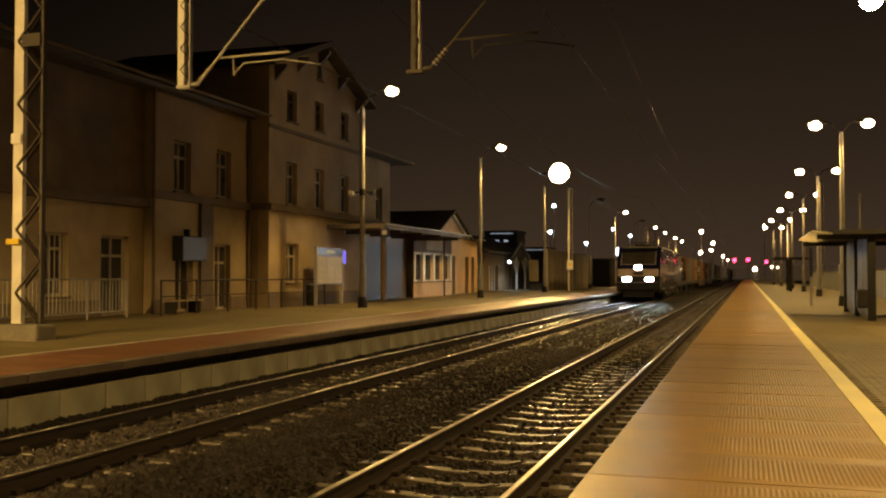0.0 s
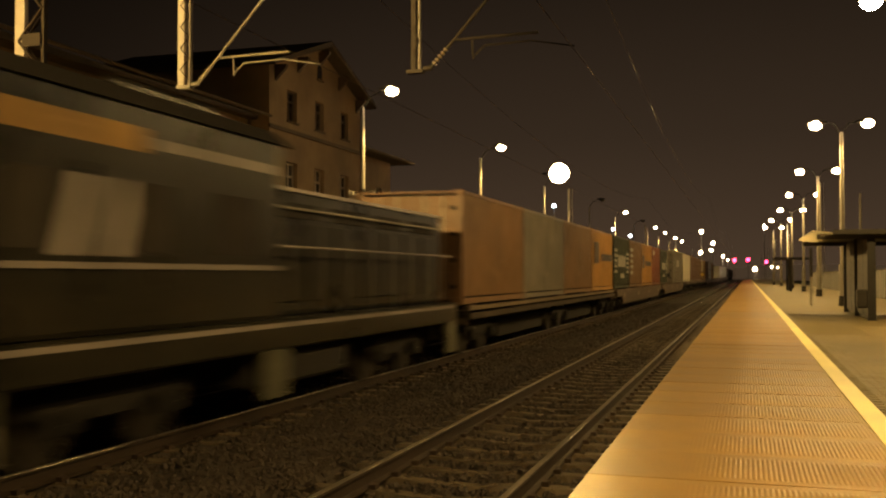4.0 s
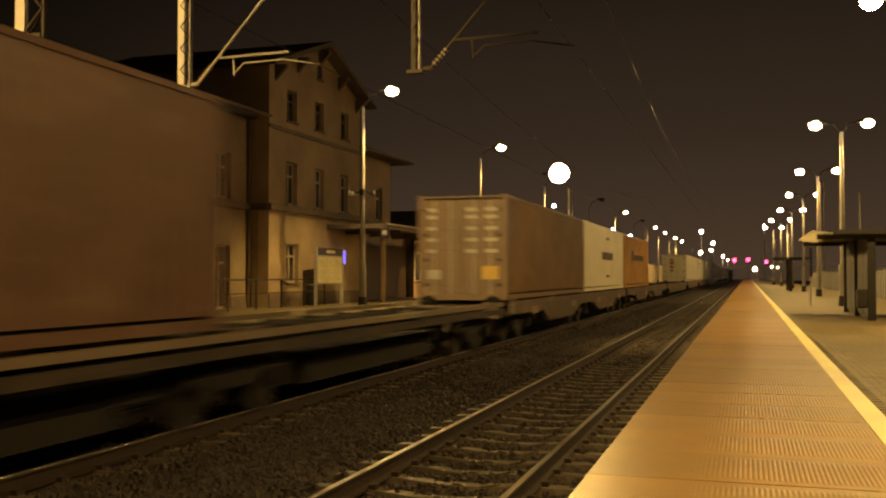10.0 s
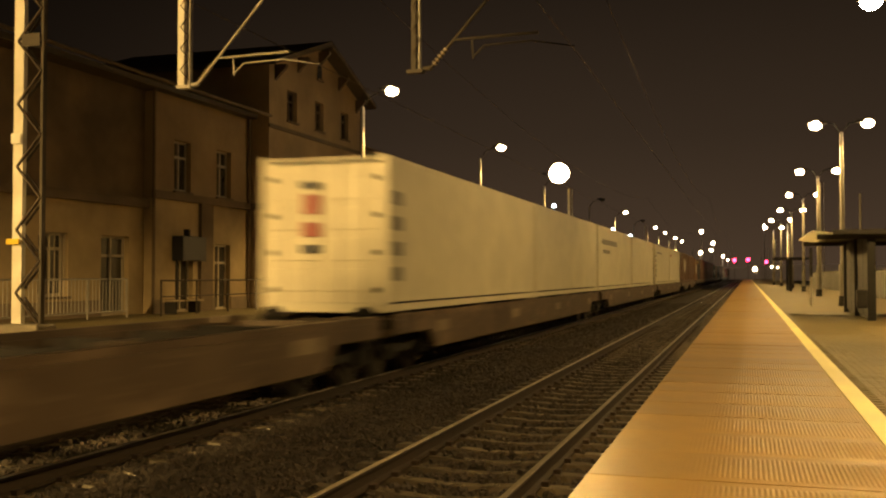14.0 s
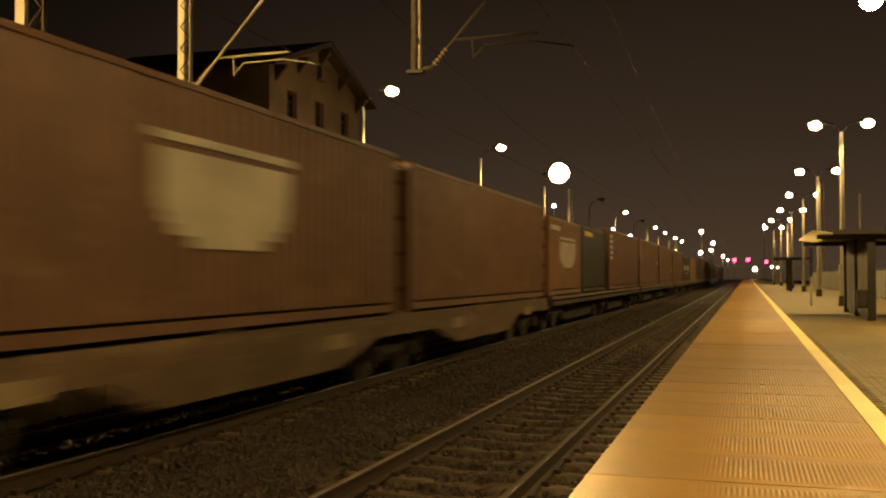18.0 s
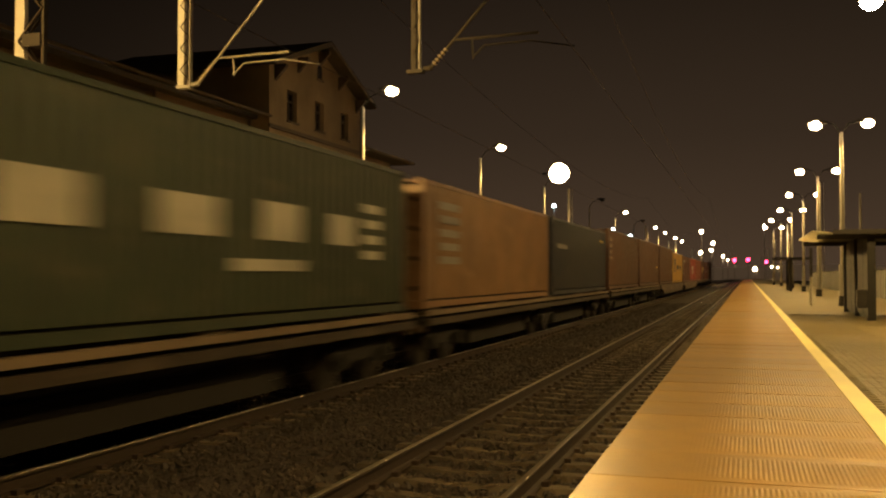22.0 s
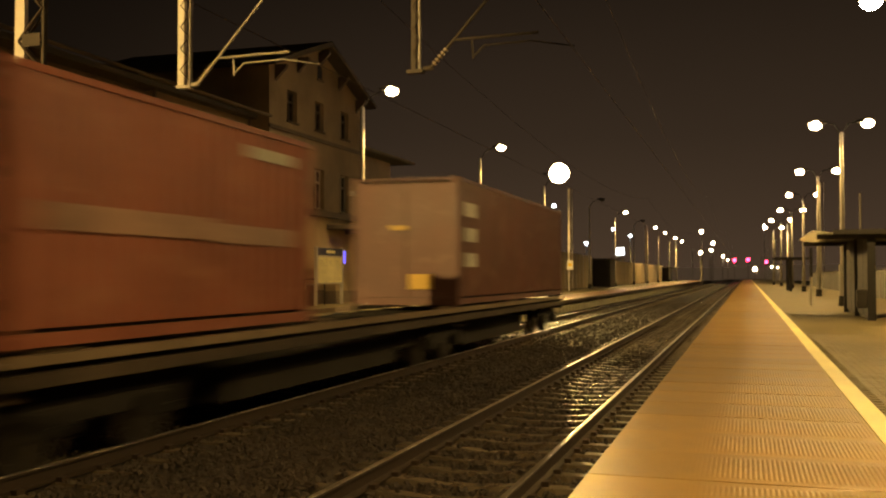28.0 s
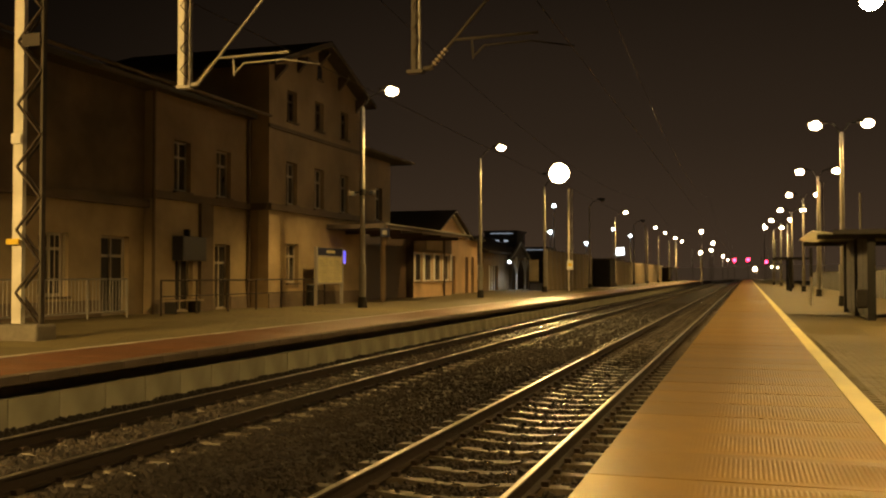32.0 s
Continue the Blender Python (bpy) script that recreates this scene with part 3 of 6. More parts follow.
def cantilever(ax, dx, w=0.18):
    """A drop post under the beam with its inclined bracket tube, steady arm and insulators. dx: post to track axis."""
    # the near post and its tubes take the darkened steel, as they stand dim
    t = lattice_mast("drop_post", ax - dx, MAST_Y, 5.33, 9.25, w, 0.1, "lattice drop post hanging from the gantry beam", False, 0.2, "mast" if ax < -5 else "dull")
    pipe = M["fence"] if ax < -5 else M["dull"]
    part("end_cap", bx(-0.17, 0.12, -0.07, 0.07, 5.28, 5.34), pipe, t)
    bm = B()
    for k in range(5):
        tube(bm, (0.3 + 0.05 * k, 0, 5.42 + 0.055 * k), (0.325 + 0.05 * k, 0, 5.4475 + 0.055 * k), 0.045, 10)
    part("insulator", bm, M["insulator"], t, "ribbed brown insulator")
    part("hinge", tb((0.12, 0, 5.35), (0.27, 0, 5.36), 0.045, seg=8), pipe, t)
    part("bracket_tube", tb((0.24, 0, 5.35), (2.4, 0, 7.72), 0.026, seg=10), pipe, t)
    part("top_stay", tb((0.1, 0, 8.4), (2.4, 0, 7.72), 0.022, seg=8), pipe, t)
    part("registration_tube", tb((0.65, 0, 5.81), (2.12, 0, 5.83), 0.024, seg=10), pipe, t)
    a = B()
    tube(a, (0.98, 0, 5.82), (1.0, 0, 5.46), 0.018, 8)
    tube(a, (1.0, 0, 5.5), (1.2, 0, 5.68), 0.016, 8)
    tube(a, (1.2, 0, 5.68), (2.0, 0, 5.7), 0.016, 8)
    tube(a, (2.0, 0, 5.7), (2.72, 0, 5.56), 0.014, 8)
    part("steady_arm", a, pipe, t)
    return t


cantilever(TRACK_FAR, 2.73)
cantilever(TRACK_NEAR, 2.69, 0.1)
for ax in (TRACK_FAR, TRACK_NEAR):
    w = thing("contact_wire", "thin copper contact wire over the track", "overhead wire")
    part("wire", tb((ax, -60, 5.53), (ax, 420, 5.53), 0.007, seg=6), M["copper"], w)
    w = thing("messenger_wire", "thin catenary wire above the contact wire", "overhead wire")
    bm = B()
    span = 59.5
    for sp in range(-1, 6):
        for q in range(8):
            ya, yb = MAST_Y + span * (sp + q / 8), MAST_Y + span * (sp + (q + 1) / 8)
            za, zb = (7.7 - 1.2 * 4 * f * (1 - f) for f in (q / 8, (q + 1) / 8))
            tube(bm, (ax, ya, za), (ax, yb, zb), 0.007, 5)
    part("wire", bm, M["copper"], w)

# ---------------------------------------------------------------- station building


def from_view(x, y, dist):
    """A place dist metres along the track axis, seen at the picture point (x, y)."""
    a = math.atan((x - 784) / 1700.0) - radians(17.555)
    d = dist * math.cos(radians(17.555)) - dist * math.tan(a) * math.sin(radians(17.555))
    return dist * math.tan(a), dist, 1.822 + (487 - y) / 1700.0 * d


def facade(bm, y0, y1, z0, z1, holes, thick=0.45):
    """A wall in its own plane: front at x = 0 facing +x, with openings (ya, yb, za, zb) cut through."""
    ys = sorted({y0, y1, *[h[0] for h in holes], *[h[1] for h in holes]})
    zs = sorted({z0, z1, *[h[2] for h in holes], *[h[3] for h in holes]})
    solid = {}
    for i in range(len(ys) - 1):
        for j in range(len(zs) - 1):
            cy, cz = (ys[i] + ys[i + 1]) / 2, (zs[j] + zs[j + 1]) / 2
            solid[i, j] = not any(h[0] < cy < h[1] and h[2] < cz < h[3] for h in holes)

    def quad(*p):
        bm.faces.new([bm.verts.new(q) for q in p])
    for (i, j), s in solid.items():
        if not s:
            continue
        a, b, c, d = ys[i], ys[i + 1], zs[j], zs[j + 1]
        quad((0, a, c), (0, b, c), (0, b, d), (0, a, d))
        quad((-thick, a, c), (-thick, a, d), (-thick, b, d), (-thick, b, c))
        if not solid.get((i - 1, j)):
            quad((0, a, c), (0, a, d), (-thick, a, d), (-thick, a, c))
        if not solid.get((i + 1, j)):
            quad((0, b, c), (-thick, b, c), (-thick, b, d), (0, b, d))
        if not solid.get((i, j - 1)):
            quad((0, a, c), (-thick, a, c), (-thick, b, c), (0, b, c))
        if not solid.get((i, j + 1)):
            quad((0, a, d), (0, b, d), (-thick, b, d), (-thick, a, d))
    return bm


def window(parent, x, h, frame_mat, name="window", sill=True, mullions=1, transom=0.68, depth=0.2, bars=False):
    """Frame, sashes, panes and sill set back in the opening h of the wall at x."""
    ya, yb, za, zb = h
    w = part(name, bx(x - depth - 0.06, x - depth + 0.02, ya, ya + 0.08, za, zb), frame_mat, parent)
    fx0, fx1 = x - depth - 0.06, x - depth + 0.02
    part("frame_side", bx(fx0, fx1, yb - 0.08, yb, za, zb), frame_mat, w)
    part("frame_head", bx(fx0, fx1, ya + 0.08, yb - 0.08, zb - 0.08, zb), frame_mat, w)
    part("frame_foot", bx(fx0, fx1, ya + 0.08, yb - 0.08, za, za + 0.09), frame_mat, w)
    zt = za + (zb - za) * transom
    if transom < 1:
        part("transom", bx(fx0 - 0.005, fx1 + 0.012, ya + 0.08, yb - 0.08, zt - 0.045, zt + 0.045), frame_mat, w)
    ym = (ya + yb) / 2
    if mullions:
        part("mullion", bx(fx0 + 0.004, fx1 + 0.006, ym - 0.045, ym + 0.045, za + 0.09, zb - 0.08), frame_mat, w)
    spans = [(ya + 0.08, ym - 0.045), (ym + 0.045, yb - 0.08)] if mullions else [(ya + 0.08, yb - 0.08)]
    for a, b in spans:
        for c, d in ([(za + 0.09, zt - 0.045), (zt + 0.045, zb - 0.08)] if transom < 1 else [(za + 0.09, zb - 0.08)]):
            part("pane", bx(fx0 + 0.02, fx0 + 0.03, a, b, c, d), M["pane"], w)
    if sill:
        part("sill", bx(x - depth, x + 0.09, ya - 0.06, yb + 0.06, za - 0.07, za - 0.002), M["cornice"], w)
    if bars:
        for q in range(6):
            yy = ya + (yb - ya) * (q + 0.5) / 6
            part("grille_bar", bx(x - 0.06, x - 0.04, yy - 0.012, yy + 0.012, za, zb), M["old_frame"], w)
    return w


def placed(bm, x):
    for v in bm.verts:
        v.co.x += x
    return bm


G = PLAT - 0.02
XA, XB, XT = -18.95, -18.6, -17.74
st = thing("station_building", "two-storey ochre plastered station building with a taller gabled middle", "building", kind="")
# wing seen first: low storey with cornice, upper storey above
ha = [(22.25, 23.5, 1.2, 3.05), (25.0, 26.4, G + 0.02, 3.05), (18.2, 19.4, 1.2, 3.05), (14.6, 15.8, 1.2, 3.05)]
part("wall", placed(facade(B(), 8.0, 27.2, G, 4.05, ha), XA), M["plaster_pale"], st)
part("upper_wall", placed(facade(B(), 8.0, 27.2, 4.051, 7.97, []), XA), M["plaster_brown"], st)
for h in ha:
    window(st, XA, h, M["old_frame"], "door" if h[2] < 1 else "window", sill=h[2] > 1, bars=h[2] > 1, transom=0.75)
part("cornice", bx(XA, XA + 0.24, 8.0, 27.2, 4.03, 4.3), M["cornice"], st)
# middle wings
hb = [(28.5, 29.6, G + 0.02, 3.1), (31.05, 32.15, G + 0.02, 2.95)]
hb2 = [(28.4, 29.42, 4.7, 6.45), (31.15, 32.17, 4.7, 6.45)]
part("wall", placed(facade(B(), 27.2, 33.57, G, 4.36, hb), XB), M["plaster_pale"], st)
part("upper_wall", placed(facade(B(), 27.2, 33.57, 4.361, 7.97, hb2), XB), M["plaster"], st)
for h in hb:
    window(st, XB, h, M["old_frame"], "door", sill=False, transom=0.72)
for h in hb2:
    window(st, XB, h, M["old_frame"])
part("cornice", bx(XB, XB + 0.16, 27.1, 33.57, 4.36, 4.62), M["cornice"], st)
# shallow upright strip, darker than the wall beside it
part("pilaster", bx(XB, XB + 0.12, 29.95, 30.75, G, 4.36), M["cornice"], st)
ht = [(35.1, 36.2, 1.5, 3.1)]
ht1 = [(yc - 0.5, yc + 0.5, 4.69, 6.42) for yc in (35.55, 38.2, 40.95)]
ht2 = [(yc - 0.45, yc + 0.45, 8.1, 9.36) for yc in (35.55, 38.2, 40.95)]
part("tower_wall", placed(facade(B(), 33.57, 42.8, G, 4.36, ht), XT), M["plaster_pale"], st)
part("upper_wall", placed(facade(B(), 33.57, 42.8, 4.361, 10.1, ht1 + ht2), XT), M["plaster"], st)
for h in ht + ht1 + ht2:
    window(st, XT, h, M["wood_dark"] if h[2] > 7 else M["old_frame"])
part("gable", prism(B(), [(33.57, 10.102), (42.8, 10.102), (38.18, 11.7)], "x", XT - 0.4, XT), M["plaster"], st)
av = part("attic_window", prism(B(), [(37.95, 10.35), (38.41, 10.35), (38.41, 10.8), (38.34, 10.92), (38.18, 10.98), (38.02, 10.92), (37.95, 10.8)], "x", XT - 0.02, XT + 0.02), M["pane"], st)
part("sill", bx(XT + 0.001, XT + 0.1, 37.88, 38.48, 10.27, 10.345), M["cornice"], av)
for yb, zb in ((34.1, 10.15), (36.1, 10.85), (38.18, 11.55), (40.26, 10.85), (42.3, 10.15)):
    part("purlin_bracket", prism(B(), [(XT + 0.001, zb - 0.62), (XT + 0.001, zb), (XT + 0.5, zb), (XT + 0.5, zb - 0.12)], "y", yb - 0.09, yb + 0.09), M["wood_dark"], st)
for ys, ye in ((33.57, 34.02), (42.35, 42.8)):
    part("tower_side", bx(XT - 9, XT - 0.452, ys, ye, G, 10.1), M["plaster"], st)
part("cornice", bx(XT, XT + 0.16, 33.47, 42.9, 4.36, 4.62), M["cornice"], st)
part("cornice_return", bx(XB + 0.161, XT, 33.41, 33.57, 4.36, 4.62), M["cornice"], st)
part("string_course", bx(XT, XT + 0.08, 33.5, 42.87, 7.6, 7.75), M["cornice"], st)
hc = [(47.0, 48.0, 4.7, 6.45), (44.2, 45.2, 4.7, 6.45), (44.0, 45.2, G + 0.02, 3.0), (46.9, 48.1, G + 0.02, 3.0)]
part("wall", placed(facade(B(), 42.8, 49.2, G, 7.97, hc), XB), M["plaster"], st)
for h in hc:
    window(st, XB, h, M["old_frame"], "window" if h[2] > 1 else "door", sill=h[2] > 1)
part("cornice", bx(XB, XB + 0.16, 42.8, 49.3, 4.36, 4.62), M["cornice"], st)
part("end_wall", bx(XB - 9, XB - 0.452, 48.75, 49.2, G, 7.97), M["plaster"], st)
part("end_wall", bx(XA - 9, XA - 0.452, 8.0, 8.45, G, 7.97), M["plaster"], st)
part("back_wall", bx(XB - 9.4, XB - 9.02, 8.0, 49.2, G, 7.97), M["plaster"], st)
# roofs
part("roof", prism(B(), [(XA + 0.75, 7.92), (XA + 0.75, 8.1), (XA - 4.6, 9.8), (XA - 9.6, 8.1), (XA - 9.6, 7.92)], "y", 7.6, 33.5), M["roof"], st)
part("roof", prism(B(), [(XB + 0.95, 7.94), (XB + 0.95, 8.08), (XB - 4.6, 9.8), (XB - 9.6, 8.08), (XB - 9.6, 7.94)], "y", 42.85, 50.4), M["roof"], st)
for ya, yb in ((7.6, 33.5), (42.85, 50.4)):
    part("gutter", tb((XB + 0.98, ya, 8.02), (XB + 0.98, yb, 8.02), 0.06, seg=8), M["cornice"], st)
part("tower_roof", prism(B(), [(32.9, 9.9), (33.0, 10.12), (38.18, 12.0), (43.37, 10.12), (43.47, 9.9), (38.18, 11.76)], "x", XT - 9.5, XT + 0.6), M["roof"], st)
for yy, xx in ((27.1, XB + 0.09), (33.4, XB + 0.09), (42.95, XB + 0.09)):
    part("downpipe", tb((xx, yy, G), (xx, yy, 7.92), 0.055, seg=10), M["cornice"], st)
part("plinth", bx(XA, XA + 0.05, 8.0, 24.99, G, 1.05), M["plaster_dark"], st)
for ya, yb in ((27.2, 28.49), (29.61, 31.04), (32.16, 33.57)):
    part("plinth", bx(XB, XB + 0.05, ya, yb, G, 1.0), M["plaster_dark"], st)
part("plinth", bx(XT, XT + 0.05, 33.57, 42.8, G, 1.1), M["plaster_dark"], st)
part("chimney", bx(XB - 5.2, XB - 4.5, 46.2, 46.9, 9.6, 11.2), M["plaster_dark"], st)
db = thing("display_case", "dark display case mounted over the station door", "notice board", pose(XB, 29.05, 0))
part("case", bevelled(bx(0.003, 0.42, -0.75, 0.75, 2.3, 3.15), 0.02), M["black"], db)
part("screen", bx(0.422, 0.428, -0.68, 0.68, 2.37, 3.08), M["black"], db)
part("bracket", bx(0.003, 0.2, -0.05, 0.05, 3.155, 3.4), M["iron"], db)
bn = thing("bench", "pale slatted bench against the station wall", "bench", pose(-17.9, 27.9, PLAT))
for q in range(3):
    part("slat", bx(-0.25 + q * 0.17, -0.1 + q * 0.17, -0.9, 0.9, 0.4, 0.44), M["panel"], bn)
for s in (-0.7, 0.7):
    part("leg", bx(-0.22, 0.2, s - 0.03, s + 0.03, 0.0, 0.398), M["iron"], bn)

# canopy over the platform, posts, hanging sign
cn = thing("platform_canopy", "dark flat canopy on posts beside the station", "canopy")
part("roof_slab", bx(-17.7, -14.95, 39.0, 50.6, 3.86, 4.02), M["roof"], cn)
part("fascia", bx(-14.95, -14.9, 39.0, 50.6, 3.84, 3.98), M["wood_dark"], cn)
part("drip_edge", bx(-14.96, -14.86, 39.0, 50.6, 4.022, 4.07), M["galv"], cn, "pale metal drip edge")
part("fascia_end", bx(-17.7, -14.95, 38.93, 39.0, 3.86, 4.06), M["roof"], cn)
for yy in (43.0,):
    part("post", tb((-16.6, yy, PLAT - 0.01), (-16.6, yy, 3.69), 0.13, seg=12), M["plaster"], cn)
part("boarded_wall", bx(-18.42, -18.3, 42.9, 51.0, PLAT - 0.01, 3.85), M["wood_dark"], cn, "dark boarded wall under the canopy")
for yy in (41, 44, 47, 50):
    part("rafter", bx(-17.68, -14.96, yy - 0.06, yy + 0.06, 3.7, 3.859), M["wood_dark"], cn)
# waiting room
kx = -17.9
kw = [(51.3, 52.6, 1.45, 3.1), (53.0, 54.5, 1.45, 3.1), (54.9, 56.3, 1.45, 3.1), (56.7, 57.95, 1.45, 3.1)]
kb = thing("waiting_room", "small apricot waiting room with white-framed windows", "building")
part("wall", placed(facade(B(), 51.1, 58.3, G, 4.2, kw, 0.25), kx), M["kiosk"], kb)
part("side_wall", bx(kx - 3.2, kx - 0.252, 51.1, 51.35, G, 4.2), M["wood_dark"], kb)
part("corner_board", bx(kx - 0.25, kx, 51.06, 51.098, G, 4.2), M["wood_dark"], kb)
part("side_wall", bx(kx - 3.2, kx - 0.252, 58.05, 58.3, G, 4.2), M["kiosk"], kb)
part("roof", bx(kx - 3.4, kx + 1.2, 50.65, 58.6, 4.2, 4.36), M["roof"], kb)
part("gutter", tb((kx + 1.25, 50.65, 4.3), (kx + 1.25, 58.6, 4.3), 0.05, seg=8), M["galv"], kb)
for h in kw:
    window(kb, kx, h, M["white_frame"], mullions=0, transom=1.0, depth=0.08)
for ya, yb in ((51.1, 51.29), (52.61, 52.99), (54.51, 54.89), (56.31, 56.69), (57.96, 58.3)):
    part("pier", bx(kx + 0.002, kx + 0.05, ya, yb, 1.43, 3.12), M["white_frame"], kb)
part("fascia_board", bx(kx + 0.002, kx + 0.03, 51.1, 58.3, 3.14, 4.195), M["cornice"], kb, "dark board above the windows")
part("downpipe", tb((kx + 0.12, 56.5, PLAT - 0.01), (kx + 0.12, 56.5, 4.199), 0.06, seg=10), M["wood_dark"], kb)
part("sign_panel", bx(kx + 0.031, kx + 0.06, 53.2, 56.3, 3.3, 4.0), M["panel"], kb, "blank pale name panel")
part("back_wall", bx(kx - 3.5, kx - 3.22, 51.1, 58.3, G, 4.2), M["kiosk"], kb)
gb = thing("gabled_house", "small gabled apricot house with pale bargeboards", "building")
gx = -18.9
hg = [(61.76, 62.55, G, 3.1), (64.88, 65.75, G, 3.1), (66.48, 67.23, G, 3.1)]
part("wall", placed(facade(B(), 58.31, 68.15, G, 4.3, hg, 0.3), gx), M["kiosk"], gb)
for h in hg:
    part("door", bx(gx - 0.2, gx - 0.15, *h), M["wood_dark"], gb)
part("gable", prism(B(), [(57.7, 4.37), (65.6, 4.37), (61.65, 5.9)], "x", gx - 0.4, gx - 0.1), M["kiosk"], gb)
for s, ya in ((1, 57.4), (-1, 65.9)):
    bm = B()
    prism(bm, [(ya, 4.3), (61.65, 6.06), (61.65, 5.86), (ya + s * 0.4, 4.3)], "x", gx - 0.1, gx + 0.1)
    part("bargeboard", bm, M["white_frame"], gb, "pale timber bargeboard")
    bm = B()
    prism(bm, [(ya - s * 0.05, 4.3), (ya - s * 0.05, 4.4), (61.65, 6.19), (61.65, 6.07)], "x", gx - 5, gx + 0.35)
    part("roof", bm, M["roof"], gb)
part("side_wall", bx(gx - 5, gx - 0.302, 67.85, 68.15, G, 4.3), M["kiosk"], gb)
part("low_roof", prism(B(), [(gx + 0.5, 4.3), (gx + 0.5, 4.42), (gx - 5, 5.2), (gx - 5, 4.3)], "y", 65.96, 68.6), M["roof"], gb)

# farther low buildings along the platform
fb = thing("goods_shed", "low shed with a small gable and lit doorway", "building")
part("wall", placed(facade(B(), 74.0, 88.0, G, 3.6, [(75.6, 78.6, G, 2.6), (82.5, 83.6, G, 2.8)], 0.3), -20.0), M["plaster"], fb)
part("roof", prism(B(), [(-19.4, 3.6), (-19.4, 3.75), (-23.5, 5.4), (-28, 3.75), (-28, 3.6)], "y", 73.4, 88.5), M["roof"], fb)
part("back", bx(-26, -25.7, 74.0, 88.0, G, 3.6), M["plaster"], fb)
part("lit_window", bx(-20.2, -20.16, 75.6, 78.6, G, 2.6), M["white_frame"], fb, "pale glazed door")
for q in range(4):
    part("glazing_bar", bx(-20.155, -20.1, 75.9 + q * 0.78, 75.98 + q * 0.78, G, 2.6), M["iron"], fb)
part("porch_gable", prism(B(), [(80.1, 3.3), (87.5, 3.3), (83.9, 4.6)], "x", -19.6, -19.3), M["wood_dark"], fb)
for s, ya in ((1, 79.8), (-1, 87.8)):
    part("porch_board", prism(B(), [(ya, 3.2), (83.9, 4.78), (83.9, 4.6), (ya + s * 0.4, 3.2)], "x", -19.3, -19.15), M["fence"], fb, "pale porch bargeboard")
part("porch_wall", bx(-19.6, -19.3, 86.4, 87.6, PLAT - 0.01, 3.29), M["plaster"], fb)
for s in (82.0, 85.4):
    pb = B()
    tube(pb, (-19.2, s, PLAT - 0.01), (-19.2, s, 3.4), 0.09, 8)
    tube(pb, (-19.2, s, 2.0), (-19.2, s + 1.1, 3.1), 0.09, 6)
    tube(pb, (-19.2, s, 2.0), (-19.2, s - 1.1, 3.1), 0.09, 6)
    part("forked_post", pb, M["white_frame"], fb, "white forked timber post")
p0, p1 = from_view(936, 460, 78.4), from_view(953, 460, 78.4)
nb = thing("notice_board", "tall tan notice board on two thin legs by the shed", "board", pose(p0[0], 78.4, PLAT))
wb = p1[0] - p0[0]
part("panel", bevelled(bx(0, wb, -0.03, 0.03, 0.75, 2.5), 0.01), M["board_tan"], nb)
part("top_rail", bx(-0.05, wb + 0.05, -0.05, 0.05, 2.501, 2.56), M["wood_dark"], nb)
for x in (0.04, wb - 0.04):
    part("leg", tb((x, 0, -0.01), (x, 0, 0.76), 0.035, seg=8), M["iron"], nb)
sl = thing("wall_lamp", "small cool lamp under the shed eaves", "lamp", pose(-19.25, 79.3, 2.95))
part("housing", bx(-0.1, 0.0, -0.1, 0.1, -0.05, 0.1), M["iron"], sl)
part("globe", bevelled(bx(0.0, 0.16, -0.1, 0.1, -0.12, 0.08), 0.03), M["cool"], sl)

# barrier panels behind the far end of both platforms
barrier_me = mesh_of("barrier_panel", bevelled(bx(-0.06, 0.06, -0.98, 0.98, 0, 2.0), 0.02))
barrier_me.materials.append(M["panel"])


def barrier(x, y0, n, z, h, label, mat="panel"):
    t = thing("barrier_fence", label, "fence", pose(x, y0, z))
    for i in range(n):
        ob = part("panel", barrier_me, M[mat], t, m=pose(0, 1.0 + i * 2.0, 0) @ Matrix.Diagonal((1, 1, h / 2.0, 1)))
        part("post", bx(-0.09, 0.09, i * 2.0 - 0.06, i * 2.0 + 0.06, 0, h + 0.1), M["galv"], t)
    return t


barrier(-15.7, 78, 12, PLAT, 3.3, "pale panel fence behind the station platform")
barrier(-15.7, 117, 38, PLAT, 3.0, "pale panel fence behind the station platform")
barrier(7.1, 30, 45, PLAT, 1.5, "low blue-grey panel fence behind the side platform", "pale_panel")

# ---------------------------------------------------------------- station platform furniture


def railing(x0, y0, x1, y1, label):
    """A tubular railing: posts, two rails, upright bars."""
    t = thing("railing", label, "railing", pose(x0, y0, PLAT))
    dx, dy = x1 - x0, y1 - y0
    n = max(1, round(math.hypot(dx, dy) / 2.0))
    for i in range(n + 1):
        part("post", tb((dx * i / n, dy * i / n, -0.01), (dx * i / n, dy * i / n, 1.15), 0.028, seg=8), M["fence"], t)
    for z in (1.15, 0.18):
        part("rail", tb((0, 0, z), (dx, dy, z), 0.024, seg=8), M["fence"], t)
    k = n * 12
    for i in range(k):
        f = (i + 0.5) / k
        part("bar", tb((dx * f, dy * f, 0.18), (dx * f, dy * f, 1.15), 0.011, seg=5), M["fence"], t)
    return t


railing(-18.0, 19.5, -18.0, 25.0, "grey tubular railing along the station wall")
rl = thing("guard_rail", "single dark handrail in front of the station wall", "railing", pose(-17.2, 25.6, PLAT))
for i in range(7):
    part("post", tb((0, i * 2, -0.01), (0, i * 2, 1.1), 0.03, seg=8), M["rusty_bar"], rl)
part("rail", tb((0, 0, 1.1), (0, 12, 1.1), 0.028, seg=8), M["rusty_bar"], rl)
